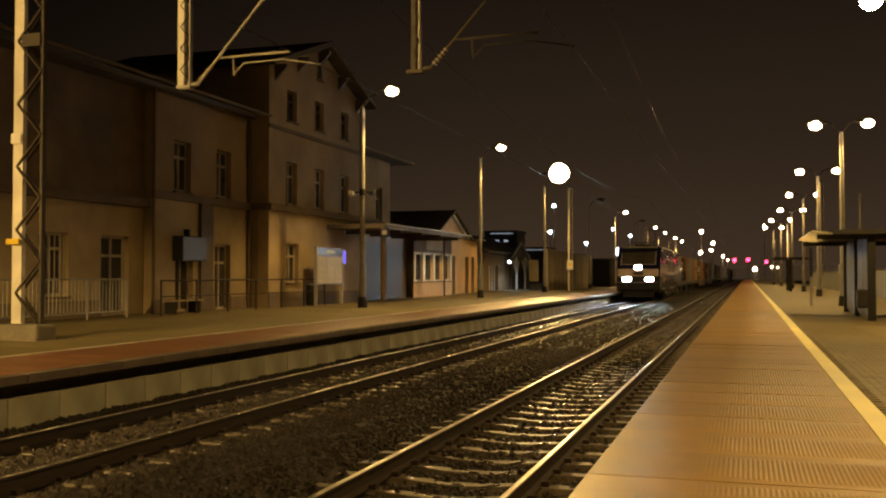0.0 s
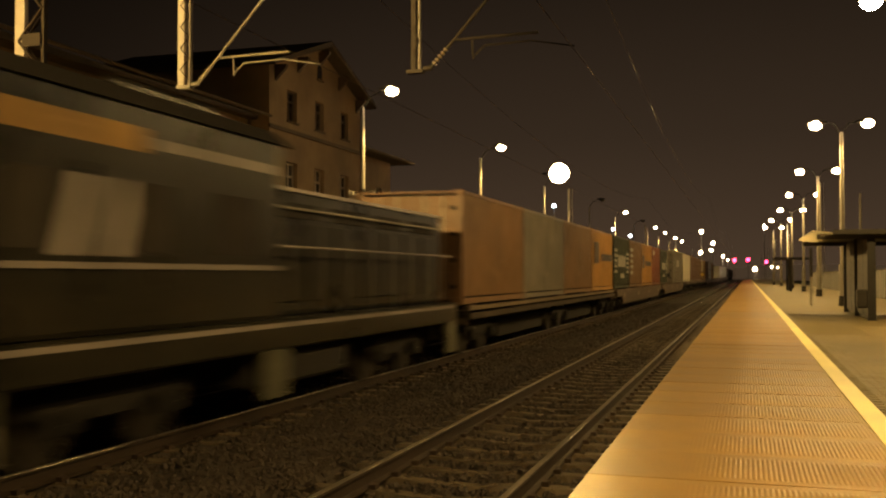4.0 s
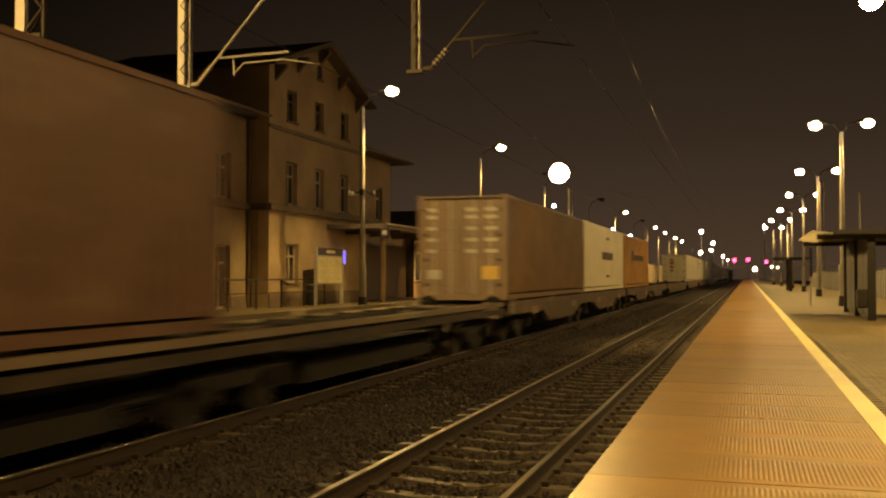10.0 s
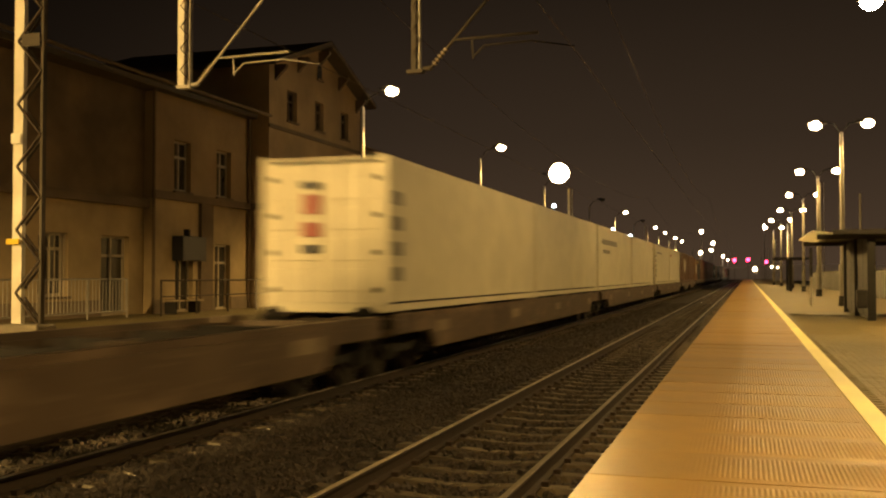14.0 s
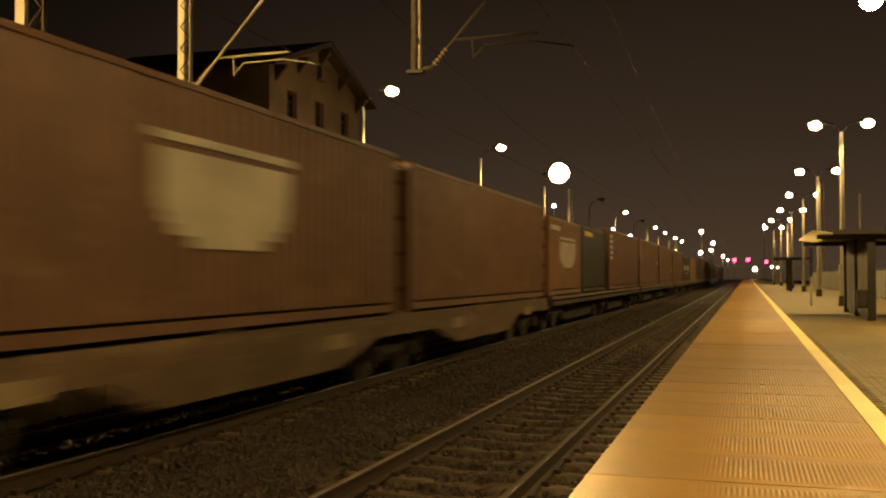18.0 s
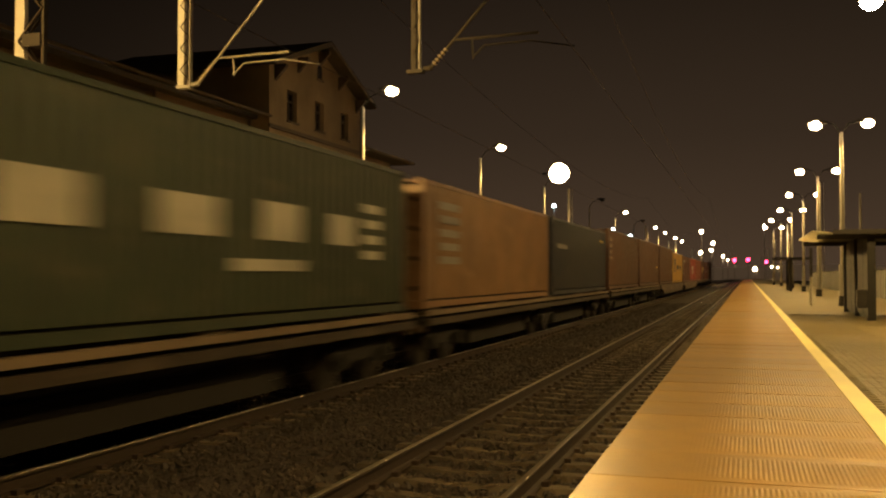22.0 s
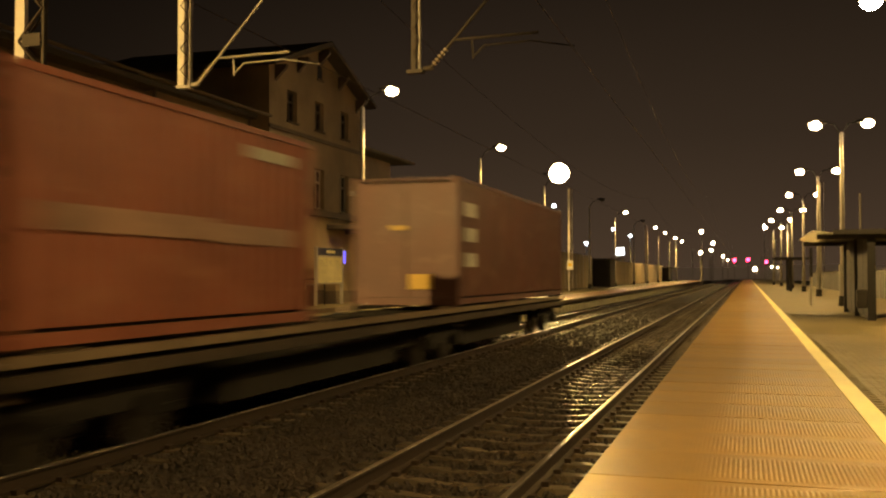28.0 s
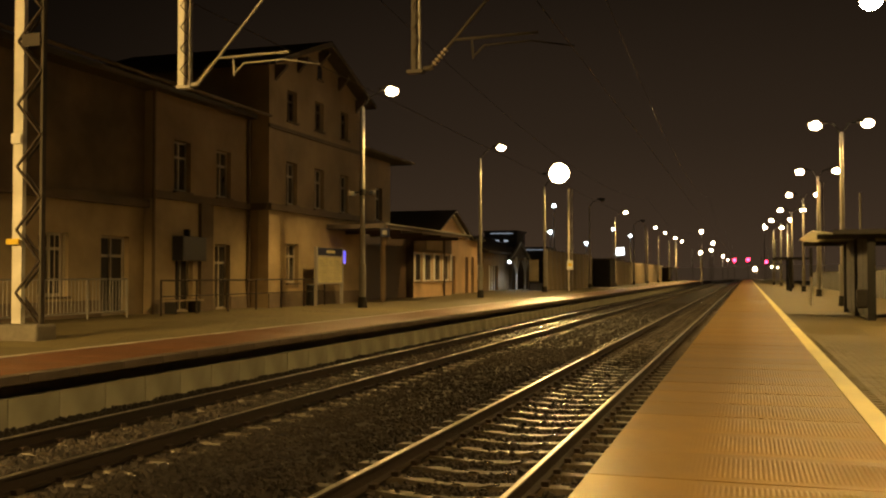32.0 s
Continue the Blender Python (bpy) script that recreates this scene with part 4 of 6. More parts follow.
part("rail", tb((0, 0, 0.6), (0, 12, 0.6), 0.02, seg=8), M["rusty_bar"], rl)

ib = thing("notice_board", "timetable board with dark header on two posts", "notice board", pose(-17.05, 37.75, PLAT))
for s in (-1.33, 1.33):
    part("post", bx(-0.06, 0.06, s - 0.06, s + 0.06, -0.01, 2.45), M["galv"], ib)
part("header", bevelled(bx(-0.05, 0.05, -1.26, 1.26, 2.1, 2.42), 0.01), M["navy"], ib, "dark header with unreadable lettering")
part("lettering", bx(0.052, 0.056, -0.4, 0.5, 2.2, 2.32), M["board"], ib)
part("poster_case", bevelled(bx(-0.05, 0.05, -1.26, 1.26, 0.88, 2.08), 0.01), M["galv"], ib)
for q in range(3):
    part("poster", bx(0.052, 0.06, -1.2 + q * 0.82, -0.44 + q * 0.82, 0.95, 2.02), M["board"], ib)
    for r in range(9):
        part("print_line", bx(0.061, 0.064, -1.12 + q * 0.82, -0.52 + q * 0.82 - 0.1 * (r % 3), 1.05 + r * 0.1, 1.08 + r * 0.1), M["fence"], ib)
bs = thing("blue_sign", "small glowing blue sign by the waiting area", "sign", pose(-17.12, 39.5, 2.62))
part("box", bevelled(bx(-0.05, 0.05, -0.05, 0.05, -0.28, 0.27), 0.02), M["blue_neon"], bs)
part("bracket", bx(-0.6, -0.049, -0.03, 0.03, 0.1, 0.16), M["iron"], bs)
lb = thing("litter_bin", "dark metal litter bin on the station platform", "bin", pose(-17.3, 36.6, PLAT))
part("body", tb((0, 0, 0), (0, 0, 0.85), 0.24, seg=14), M["iron"], lb)
part("rim", tb((0, 0, 0.85), (0, 0, 0.9), 0.27, seg=14), M["galv"], lb)
cm = thing("camera_cluster", "two small cameras on a bracket at the lamp post", "camera", pose(-14.3, 34.8, 5.05))
part("clamp", tb((0, 0, -0.12), (0, 0, 0.12), 0.13, seg=12), M["iron"], cm)
for s in (-1, 1):
    part("bracket", bx(min(0, s * 0.42), max(0, s * 0.42), -0.025, 0.025, -0.02, 0.03), M["iron"], cm)
    part("housing", bevelled(bx(s * 0.42 - 0.09, s * 0.42 + 0.09, -0.22, 0.14, -0.12, 0.05), 0.02), M["galv"] if s < 0 else M["black"], cm)
hs = thing("hanging_sign", "small square sign hanging at the canopy", "sign", pose(-14.6, 38.0, 3.55))
part("plate", bevelled(bx(-0.2, 0.2, -0.03, 0.03, -0.12, 0.26), 0.01), M["navy"], hs)
part("symbol", bx(-0.1, 0.1, -0.036, -0.031, -0.02, 0.16), M["fence"], hs)
part("hanger", bx(-0.02, 0.02, -0.02, 0.02, 0.26, 0.45), M["iron"], hs)


def sign_post(x, y, h, label, w=0.5, ph=0.7, mat="board"):
    t = thing("sign_post", label, "sign", pose(x, y, PLAT))
    part("post", tb((0, 0, -0.01), (0, 0, h), 0.05, seg=8), M["galv"], t)
    part("plate", bx(-w / 2, w / 2, -0.08, -0.055, h - ph, h), M[mat], t)
    return t


pl = thing("notice_plate", "white notice plate strapped to a catenary mast", "sign", pose(-13.2, 74.9, 2.6))
part("plate", bx(-0.25, 0.25, -0.2, -0.17, -0.36, 0.36), M["white_line"], pl)
part("print_bar", bx(-0.15, 0.15, -0.206, -0.202, -0.1, 0.15), M["tag"], pl)
part("strap", bx(-0.1, 0.1, -0.168, -0.06, -0.03, 0.03), M["iron"], pl)
sign_post(2.55, 42.9, 2.4, "slim post with a narrow sign on the side platform", 0.12, 1.2, "iron")

# ---------------------------------------------------------------- shelter on the side platform
sh = thing("platform_shelter", "dark glazed platform shelter with a pale sloping roof", "shelter", pose(0, 0, PLAT))
for yy in (29.2, 32.6, 36.0):
    part("post", bevelled(bx(3.2, 3.42, yy - 0.11, yy + 0.11, -0.01, 2.42), 0.01), M["shelter_post"], sh)
for a, b in ((29.32, 30.9), (30.95, 32.48), (32.72, 34.3), (34.35, 35.88)):
    part("back_pane", bx(3.28, 3.31, a, b, 0.12, 2.35), M["shelter_wall"], sh)
part("roof_beam", bx(1.9, 4.9, 35.95, 36.1, 2.28, 2.418), M["iron"], sh)
part("roof_beam", bx(1.9, 4.9, 29.1, 29.3, 2.28, 2.418), M["iron"], sh)
part("roof_slab", bevelled(bx(2.36, 5.3, 28.9, 36.6, 2.42, 2.52), 0.01), M["iron"], sh)
part("roof_wing", prism(B(), [(1.76, 2.5), (1.76, 2.53), (2.36, 2.45), (2.36, 2.42)], "y", 28.9, 36.6), M["wing"], sh, "pale translucent roof wing")
part("roof_rim", bx(2.3, 5.3, 28.84, 28.9, 2.41, 2.54), M["iron"], sh)
part("rear_panel", bx(3.33, 3.4, 29.32, 35.88, 0.02, 2.4), M["shelter_wall"], sh)
part("litter_box", bevelled(bx(2.92, 3.198, 29.05, 29.35, 0.35, 0.87), 0.03), M["iron"], sh)
for y in (82.0,):
    s2 = thing("platform_shelter", "small distant platform shelter", "shelter", pose(0, y, PLAT))
    part("roof_slab", bx(2.0, 4.6, -3, 3, 2.5, 2.64), M["iron"], s2)
    for a in (-2.6, 2.6):
        part("post", bx(3.1, 3.35, a - 0.15, a + 0.15, -0.01, 2.5), M["iron"], s2)
    part("back_pane", bx(3.2, 3.25, -2.4, 2.4, 0.1, 2.4), M["shelter_wall"], s2)
hut = thing("platform_hut", "dark flat-roofed hut on the station platform", "hut", pose(-15.2, 105.5, PLAT))
part("body", bevelled(bx(-1.0, 1.25, -2, 2, 0, 2.9), 0.03), M["iron"], hut)
part("roof", bx(-1.3, 2.3, -2.4, 2.4, 2.9, 3.05), M["roof"], hut)
hut2 = thing("platform_hut", "dark flat-roofed hut on the station platform", "hut", pose(-15.5, 194, PLAT))
part("body", bevelled(bx(-1.6, 1.2, -4, 4, 0, 2.6), 0.03), M["iron"], hut2)
part("roof", bx(-1.9, 2.4, -5, 6, 2.6, 2.75), M["roof"], hut2)
ls = thing("lit_sign", "glowing white sign box on the hut roof", "sign", pose(-13.15, 105.5, 3.95))
part("box", bevelled(bx(-0.4, 0.4, -0.15, 0.15, 0.05, 0.82), 0.03), M["lit_box"], ls)
part("stand", bx(-0.05, 0.05, -0.05, 0.05, -0.352, 0.05), M["iron"], ls)


# far lights: signals down the line, small lamps in the distance
def signal(x, y, z, label):
    t = thing("railway_signal", label, "signal", pose(x, y, 0))
    part("post", tb((0, 0, -0.6), (0, 0, z + 0.5), 0.07, seg=8), M["galv"], t)
    hd = part("head", bevelled(bx(-0.5, 0.5, -0.05, 0.15, z - 0.9, z + 0.6), 0.05), M["black"], t)
    part("lens", tb((0, -0.12, z), (0, -0.051, z), 0.48, seg=18), M["red_light"], hd, "glowing red lens")
    return t


for x, y in ((1300, 461), (1324, 460), (1356, 464)):
    p = from_view(x, y, 260)
    signal(p[0], p[1], p[2], "railway signal showing red far down the line")


def far_lamp(x, y, dist, mat, r, label="distant lamp on a thin pole"):
    px, py, pz = from_view(x, y, dist)
    t = thing("distant_lamp", label, "street lamp", pose(px, py, 0), "distant lamps")
    part("pole", tb((0, 0, -0.6), (0, 0, pz), 0.08, seg=6), M["galv"], t)
    bm = bmesh.new()
    bmesh.ops.create_icosphere(bm, subdivisions=2, radius=r, matrix=Matrix.Translation((0, -0.1, pz + r * 0.5)))
    part("globe", bm, M[mat], t)


for x, y, d, mt, r in ((1336, 478, 300, "bulb_far", 0.55), (1366, 474, 280, "bulb_far", 0.25), (1377, 475, 280, "bulb_far", 0.2), (1262, 432, 240, "bulb_far", 0.4),
                       (1259, 444, 240, "bulb_far", 0.3), (1279, 455, 260, "bulb_far", 0.3), (1288, 461, 260, "bulb_far", 0.2), (1240, 449, 200, "bulb_far", 0.35), (1242, 412, 200, "bulb_far", 0.4),
                       (981, 366, 120, "cool", 0.22), (974, 413, 120, "cool", 0.22), (1038, 432, 140, "cool", 0.22), (1085, 407, 150, "cool", 0.22), (1116, 419, 150, "cool", 0.22), (1353, 402, 230, "bulb_far", 0.3)):
    far_lamp(x, y, d, mt, r)
for i in range(6):
    y = MAST_Y + 59.5 * (i + 1)
    for x in (-13.2, 5.25):
        lattice_mast("catenary_mast", x, y, -0.5, 8.6, 0.26, 0.2, "grey lattice catenary mast beside the line", False, 1.4)
# a dark block beyond the shed, cool light along its eaves
fh = thing("distant_house", "dark far house with cool light along its eaves", "building")
for x0, x1, y0, dd in ((868, 908, 412, 150), (928, 962, 441, 152)):
    pa, pb = from_view(x0, y0, dd), from_view(x1, y0, dd)
    part("block", bx(pa[0] - 1.0, pb[0] + 0.6, dd, dd + 6, -0.6, pa[2]), M["roof"], fh)
    part("eaves_light", bx(pa[0], pb[0], dd - 0.12, dd - 0.001, pa[2] - 0.2, pa[2] - 0.1), M["eaves"], fh, "cool-lit eaves strip")
    part("roof_edge", bx(pa[0] - 1.2, pb[0] + 0.8, dd - 0.4, dd + 6.4, pa[2] + 0.001, pa[2] + 0.3), M["roof"], fh)
for x0 in (868, 876, 892):
    pa = from_view(x0, 427, 150)
    part("lit_window", bx(pa[0], pa[0] + 0.7, 149.9, 149.999, pa[2] - 0.15, pa[2] + 0.2), M["eaves"], fh, "dimly lit window")
pp = thing("plain_pole", "slim bare steel pole behind the side platform", "pole", pose(5.95, 57.0, 0))
part("shaft", tb((0, 0, -0.6), (0, 0, 6.3), 0.09, seg=10, r2=0.06), M["galv"], pp)
# glowing ring closing the horizon: lit haze given as the surface's own light
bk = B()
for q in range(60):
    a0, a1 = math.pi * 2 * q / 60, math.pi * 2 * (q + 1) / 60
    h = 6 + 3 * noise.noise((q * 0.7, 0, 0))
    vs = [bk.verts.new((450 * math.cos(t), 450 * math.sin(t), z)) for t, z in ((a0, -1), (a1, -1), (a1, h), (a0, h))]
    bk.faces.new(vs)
tagged(part("backdrop", bk, M["haze_glow"]), "dim glowing ring standing for lit haze along the horizon", "backdrop", kind="structure")

# ---------------------------------------------------------------- the train
V0, ACC = 19.634, 0.16586


def run(t):
    return V0 * t + ACC * t * t / 2


MOVERS = []                                # (thing, place of its leading end along the train, x, z)


def paint(name, c, **k):
    """Weathered enamel: broad fading, rain streaks running down, scuffed dusty patches."""
    wear = k.pop("wear", 0.5)
    m = material(name, c, tuple(v * 0.72 for v in c), rough=k.pop("rough", 0.5), scale=2.2, bump=0.08, stain=k.pop("stain", 0.3), stain_scale=0.8, **k)
    n, l = m.node_tree.nodes, m.node_tree.links
    bsdf = n["Principled BSDF"]
    tc = n.new("ShaderNodeTexCoord")
    col = bsdf.inputs["Base Color"].links[0].from_socket
    dust = tuple(0.72 * v + 0.28 * d for v, d in zip(c, (0.27, 0.2, 0.135)))
    grime = tuple(0.5 * v for v in c)
    for stretch, size, lo, hi, amount, tint in (((1, 1, 0.09), 5.0, 0.5, 0.72, 0.55, grime), ((1, 0.45, 1), 2.6, 0.55, 0.68, 1.0, dust), ((1, 0.16, 1), 9.0, 0.57, 0.7, 0.7, dust)):
        mp, nz, mr, mx = n.new("ShaderNodeMapping"), n.new("ShaderNodeTexNoise"), n.new("ShaderNodeMapRange"), n.new("ShaderNodeMix")
        mp.inputs["Scale"].default_value = stretch
        nz.inputs["Scale"].default_value, nz.inputs["Detail"].default_value = size, 6
        for key, v in (("From Min", lo), ("From Max", hi), ("To Min", 0.0), ("To Max", amount * wear)):
            mr.inputs[key].default_value = v
        mx.data_type = "RGBA"
        mx.inputs["B"].default_value = (*tint, 1)
        l.new(tc.outputs["Object"], mp.inputs["Vector"]), l.new(mp.outputs["Vector"], nz.inputs["Vector"])
        l.new(nz.outputs["Fac"], mr.inputs["Value"]), l.new(mr.outputs["Result"], mx.inputs["Factor"])
        l.new(col, mx.inputs["A"])
        col = mx.outputs["Result"]
    l.new(col, bsdf.inputs["Base Color"])
    return m


P = {
    "brown": paint("oxide_brown_paint", (0.152, 0.082, 0.054)), "rust": paint("rust_orange_paint", (0.265, 0.15, 0.072)), "orange": paint("orange_paint", (0.54, 0.29, 0.078)),
    "yellow": paint("amber_paint", (0.68, 0.41, 0.09)), "red": paint("red_paint", (0.3, 0.095, 0.058)), "dark_red": paint("maroon_paint", (0.14, 0.056, 0.045)),
    "green": paint("dark_green_paint", (0.032, 0.049, 0.029), wear=0.3), "grey": paint("grey_paint", (0.25, 0.23, 0.2)), "white": paint("cream_white_paint", (0.73, 0.69, 0.54), stain=0.1, wear=0.16),
    "blue": paint("dark_blue_paint", (0.02, 0.026, 0.042), wear=0.25), "pink": paint("crimson_paint", (0.38, 0.07, 0.06)), "mark": paint("faded_white_lettering", (0.62, 0.6, 0.52), stain=0.45),
    "mark_dark": paint("dark_lettering", (0.06, 0.045, 0.04)), "mark_yellow": paint("yellow_label", (0.75, 0.5, 0.06)), "wagon": paint("wagon_brown_paint", (0.13, 0.09, 0.06), stain=0.5, wear=1.0),
    # near-black: the shade under the wagons is worked into this grime colour
    "wagon_dark": paint("shaded_grimy_steel", (0.009, 0.0072, 0.006), rough=0.9, wear=0.02), "tread": material("wheel_tread", (0.05, 0.042, 0.034), rough=0.6, metal=0.3, bump=0.03),
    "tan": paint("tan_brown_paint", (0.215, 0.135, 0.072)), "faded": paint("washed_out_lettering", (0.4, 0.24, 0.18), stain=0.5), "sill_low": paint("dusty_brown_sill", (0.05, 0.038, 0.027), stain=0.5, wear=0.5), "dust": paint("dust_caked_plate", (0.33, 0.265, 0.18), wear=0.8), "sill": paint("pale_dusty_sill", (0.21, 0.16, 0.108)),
}
CACHE = {}


def corrugated(length, h, side):
    """A side wall with trapezoid corrugations, facing side * x, standing at x = 0."""
    bm = B()
    n = round(length / 0.278)
    pitch, d = length / n, 0.036 * side
    line = []
    for i in range(n):
        y = i * pitch
        line += [(0, y), (0, y + pitch * 0.26), (-d, y + pitch * 0.5), (-d, y + pitch * 0.76)]
    line.append((0, length))
    lo = [bm.verts.new((x, y, 0)) for x, y in line]
    hi = [bm.verts.new((x, y, h)) for x, y in line]
    for i in range(len(line) - 1):
        f = (lo[i], lo[i + 1], hi[i + 1], hi[i])
        bm.faces.new(f if side > 0 else f[::-1])
    return mesh_of("side_wall", bm)


def once(key, make):
    if key not in CACHE:
        r = make()
        CACHE[key] = r if isinstance(r, bpy.types.Mesh) else mesh_of(str(key[0]), r)
    return CACHE[key]


END_MARKS = {634.7: [(0.1, 0.62, 0.35, 0.68, "mark_yellow"), (-0.35, 0.05, 1.65, 1.75, "mark_yellow")], 229.0: [(0.55, 1.0, 0.55, 0.9, "mark_yellow"), (-0.95, -0.6, 0.55, 0.8, "mark"), *[(a, b, z, z + 0.09, "mark") for z in (1.25, 1.55, 1.85, 2.15, 2.35) for a, b in ((-0.95, -0.7), (0.1, 0.42), (0.62, 0.98))]],
             306.8: [(-0.42, -0.06, 1.75, 2.1, "pink"), (-0.42, -0.06, 1.35, 1.6, "pink"), (-0.45, -0.06, 2.2, 2.33, "blue"), (-0.45, -0.06, 1.05, 1.2, "blue")],
             463.6: [(0.62, 1.16, 0.35 + 0.42 * k, 0.56 + 0.42 * k, "mark") for k in range(6)],
             189.4: [(0.55, 1.0, z, z + 0.08, "faded") for z in (1.2, 1.5, 1.8, 2.1)], 424.2: [(0.3, 0.9, 1.2, 1.3, "faded"), (0.5, 0.95, 1.7, 1.8, "faded")],
             176.8: [(0.15, 0.8, 0.9, 1.75, "mark_dark"), (0.1, 0.85, 0.35, 0.8, "grey")],
             163.3: [(-0.5, -0.1, 1.9, 2.05, "mark"), (0.15, 0.7, 1.9, 2.05, "mark"), (0.15, 0.5, 1.5, 1.62, "mark"), (0.6, 0.95, 0.45, 0.85, "blue")]}


def container(u, length, h, color, label, marks=(), door=True, smooth=False):
    """A shipping box: posts, rails, corrugated walls, roof, doors with lock rods, corner castings."""
    t = thing("shipping_container", label, "container", group="containers on the train")
    m, w = P[color], 2.438
    hw = w / 2
    for sx in (-1, 1):
        for y in (0.0, length - 0.16):
            xa, xb = sorted((sx * (hw - 0.14), sx * hw))
            part("corner_post", once(("corner_post", sx, y, h), lambda: bx(xa, xb, y, y + 0.16, 0.12, h - 0.12)), m, t)
            for z in (0.0, h - 0.12):
                part("corner_casting", once(("corner_casting", sx, y, z), lambda: bevelled(bx(min(sx * (hw - 0.16), sx * (hw + 0.004)), max(sx * (hw - 0.16), sx * (hw + 0.004)), y - 0.004 if y == 0 else y, y + (0.18 if y == 0 else 0.164), z, z + 0.12), 0.012)), m, t)
        xa, xb = sorted((sx * (hw - 0.06), sx * (hw - 0.002)))
        part("top_rail", once(("top_rail", sx, length, h), lambda: bx(xa, xb, 0.18, length - 0.16, h - 0.08, h - 0.01)), m, t)
        part("bottom_rail", once(("bottom_rail", sx, length), lambda: bx(min(sx * (hw - 0.06), sx * (hw + 0.004)), max(sx * (hw - 0.06), sx * (hw + 0.004)), 0.18, length - 0.16, 0.02, 0.145)), m, t)
        if smooth:
            part("side_wall", once(("smooth_wall", sx, length, h), lambda: bx(min(sx * (hw - 0.05), sx * (hw - 0.012)), max(sx * (hw - 0.05), sx * (hw - 0.012)), 0.16, length - 0.16, 0.185, h - 0.08)), m, t)
        else:
            part("side_wall", once(("side_wall", sx, length, h), lambda: corrugated(length - 0.32, h - 0.265, sx)), m, t, m=pose(sx * (hw - 0.012), 0.16, 0.185))
    part("roof", once(("roof", length), lambda: bx(-hw + 0.06, hw - 0.06, 0.02, length - 0.02, -0.07, -0.03)), m, t, m=pose(0, 0, h))
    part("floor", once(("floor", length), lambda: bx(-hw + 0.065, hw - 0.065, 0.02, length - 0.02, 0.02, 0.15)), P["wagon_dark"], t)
    # leading end: two door leaves with rods; trailing end: plain ribbed wall
    for sx in (-1, 1):
        xa, xb = sorted((sx * 0.012, sx * (hw - 0.145)))

        def leaf():
            return bx(xa, xb, 0.03, 0.07, 0.17, h - 0.13)
        d = part("door" if door else "end_panel", once(("door", sx, h), leaf), m, t)
        if not door:
            continue
        for q in range(4):
            zc = 0.3 + (h - 0.6) * (q + 0.5) / 4
            part("door_rib", once(("door_rib", sx, q, h), lambda: bevelled(bx(xa + 0.05, xb - 0.05, 0.006, 0.029, zc - (h - 0.6) / 11, zc + (h - 0.6) / 11), 0.008)), m, d)
        for f in (0.3, 0.72):
            xr = xa + (xb - xa) * f
            part("lock_rod", once(("lock_rod", sx, f, h), lambda: tb((xr, -0.015, 0.14), (xr, -0.015, h - 0.1), 0.017, seg=6)), P["mark"], d)
        for q in range(4):
            zc = 0.4 + (h - 0.8) * q / 3
            xh = sx * (hw - 0.15)
            part("hinge", once(("hinge", sx, q, h), lambda: bx(min(xh, xh - sx * 0.12), max(xh, xh - sx * 0.12), -0.006, 0.011, zc - 0.045, zc + 0.045)), P["wagon_dark"], d)
    part("end_wall", once(("end_wall", h), lambda: bx(-hw + 0.14, hw - 0.14, -0.06, -0.02, 0.12, h - 0.12)), m, t, m=pose(0, length, 0))
    part("end_sill", once(("end_sill", 0), lambda: bx(-hw + 0.165, hw - 0.165, 0.0, 0.1, 0.0, 0.165)), m, t)
    for x0, x1, z0, z1, c in END_MARKS.get(round(u, 1), ()):
        part("marking", bx(x0, x1, -0.03, 0.008, z0, z1), P[c], t, "small label on the end")
    for y0, y1, z0, z1, c in marks:
        part("marking", bx(hw - 0.01, hw + 0.004, y0 * length, y1 * length, z0 * h, z1 * h), P[c], t, "plain lettering bar")
    MOVERS.append((t, u, TRACK_FAR, 1.16))
    return t


def wheel_bm(x, y, r=0.46):
    bm = B()
    tube(bm, (x - 0.068, y, r), (x + 0.068, y, r), r, 22)
    tube(bm, (x - math.copysign(0.09, x), y, r), (x - math.copysign(0.068, x), y, r), r + 0.028, 22)
    return bm


def bogie(parent, y):
    """Two axles in a side frame with axle boxes and springs."""
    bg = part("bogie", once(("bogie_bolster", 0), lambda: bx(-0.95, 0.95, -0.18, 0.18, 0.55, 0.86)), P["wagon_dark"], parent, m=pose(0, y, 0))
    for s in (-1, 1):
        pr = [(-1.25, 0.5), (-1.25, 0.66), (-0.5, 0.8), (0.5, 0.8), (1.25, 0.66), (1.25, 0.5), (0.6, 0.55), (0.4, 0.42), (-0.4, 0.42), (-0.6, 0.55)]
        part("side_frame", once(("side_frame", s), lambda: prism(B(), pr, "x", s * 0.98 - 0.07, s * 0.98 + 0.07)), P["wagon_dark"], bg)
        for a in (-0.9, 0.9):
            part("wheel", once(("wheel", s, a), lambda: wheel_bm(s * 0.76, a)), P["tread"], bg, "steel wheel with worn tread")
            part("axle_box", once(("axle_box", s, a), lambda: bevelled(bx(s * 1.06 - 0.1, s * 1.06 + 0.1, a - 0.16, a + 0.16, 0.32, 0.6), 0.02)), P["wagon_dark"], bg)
    return bg


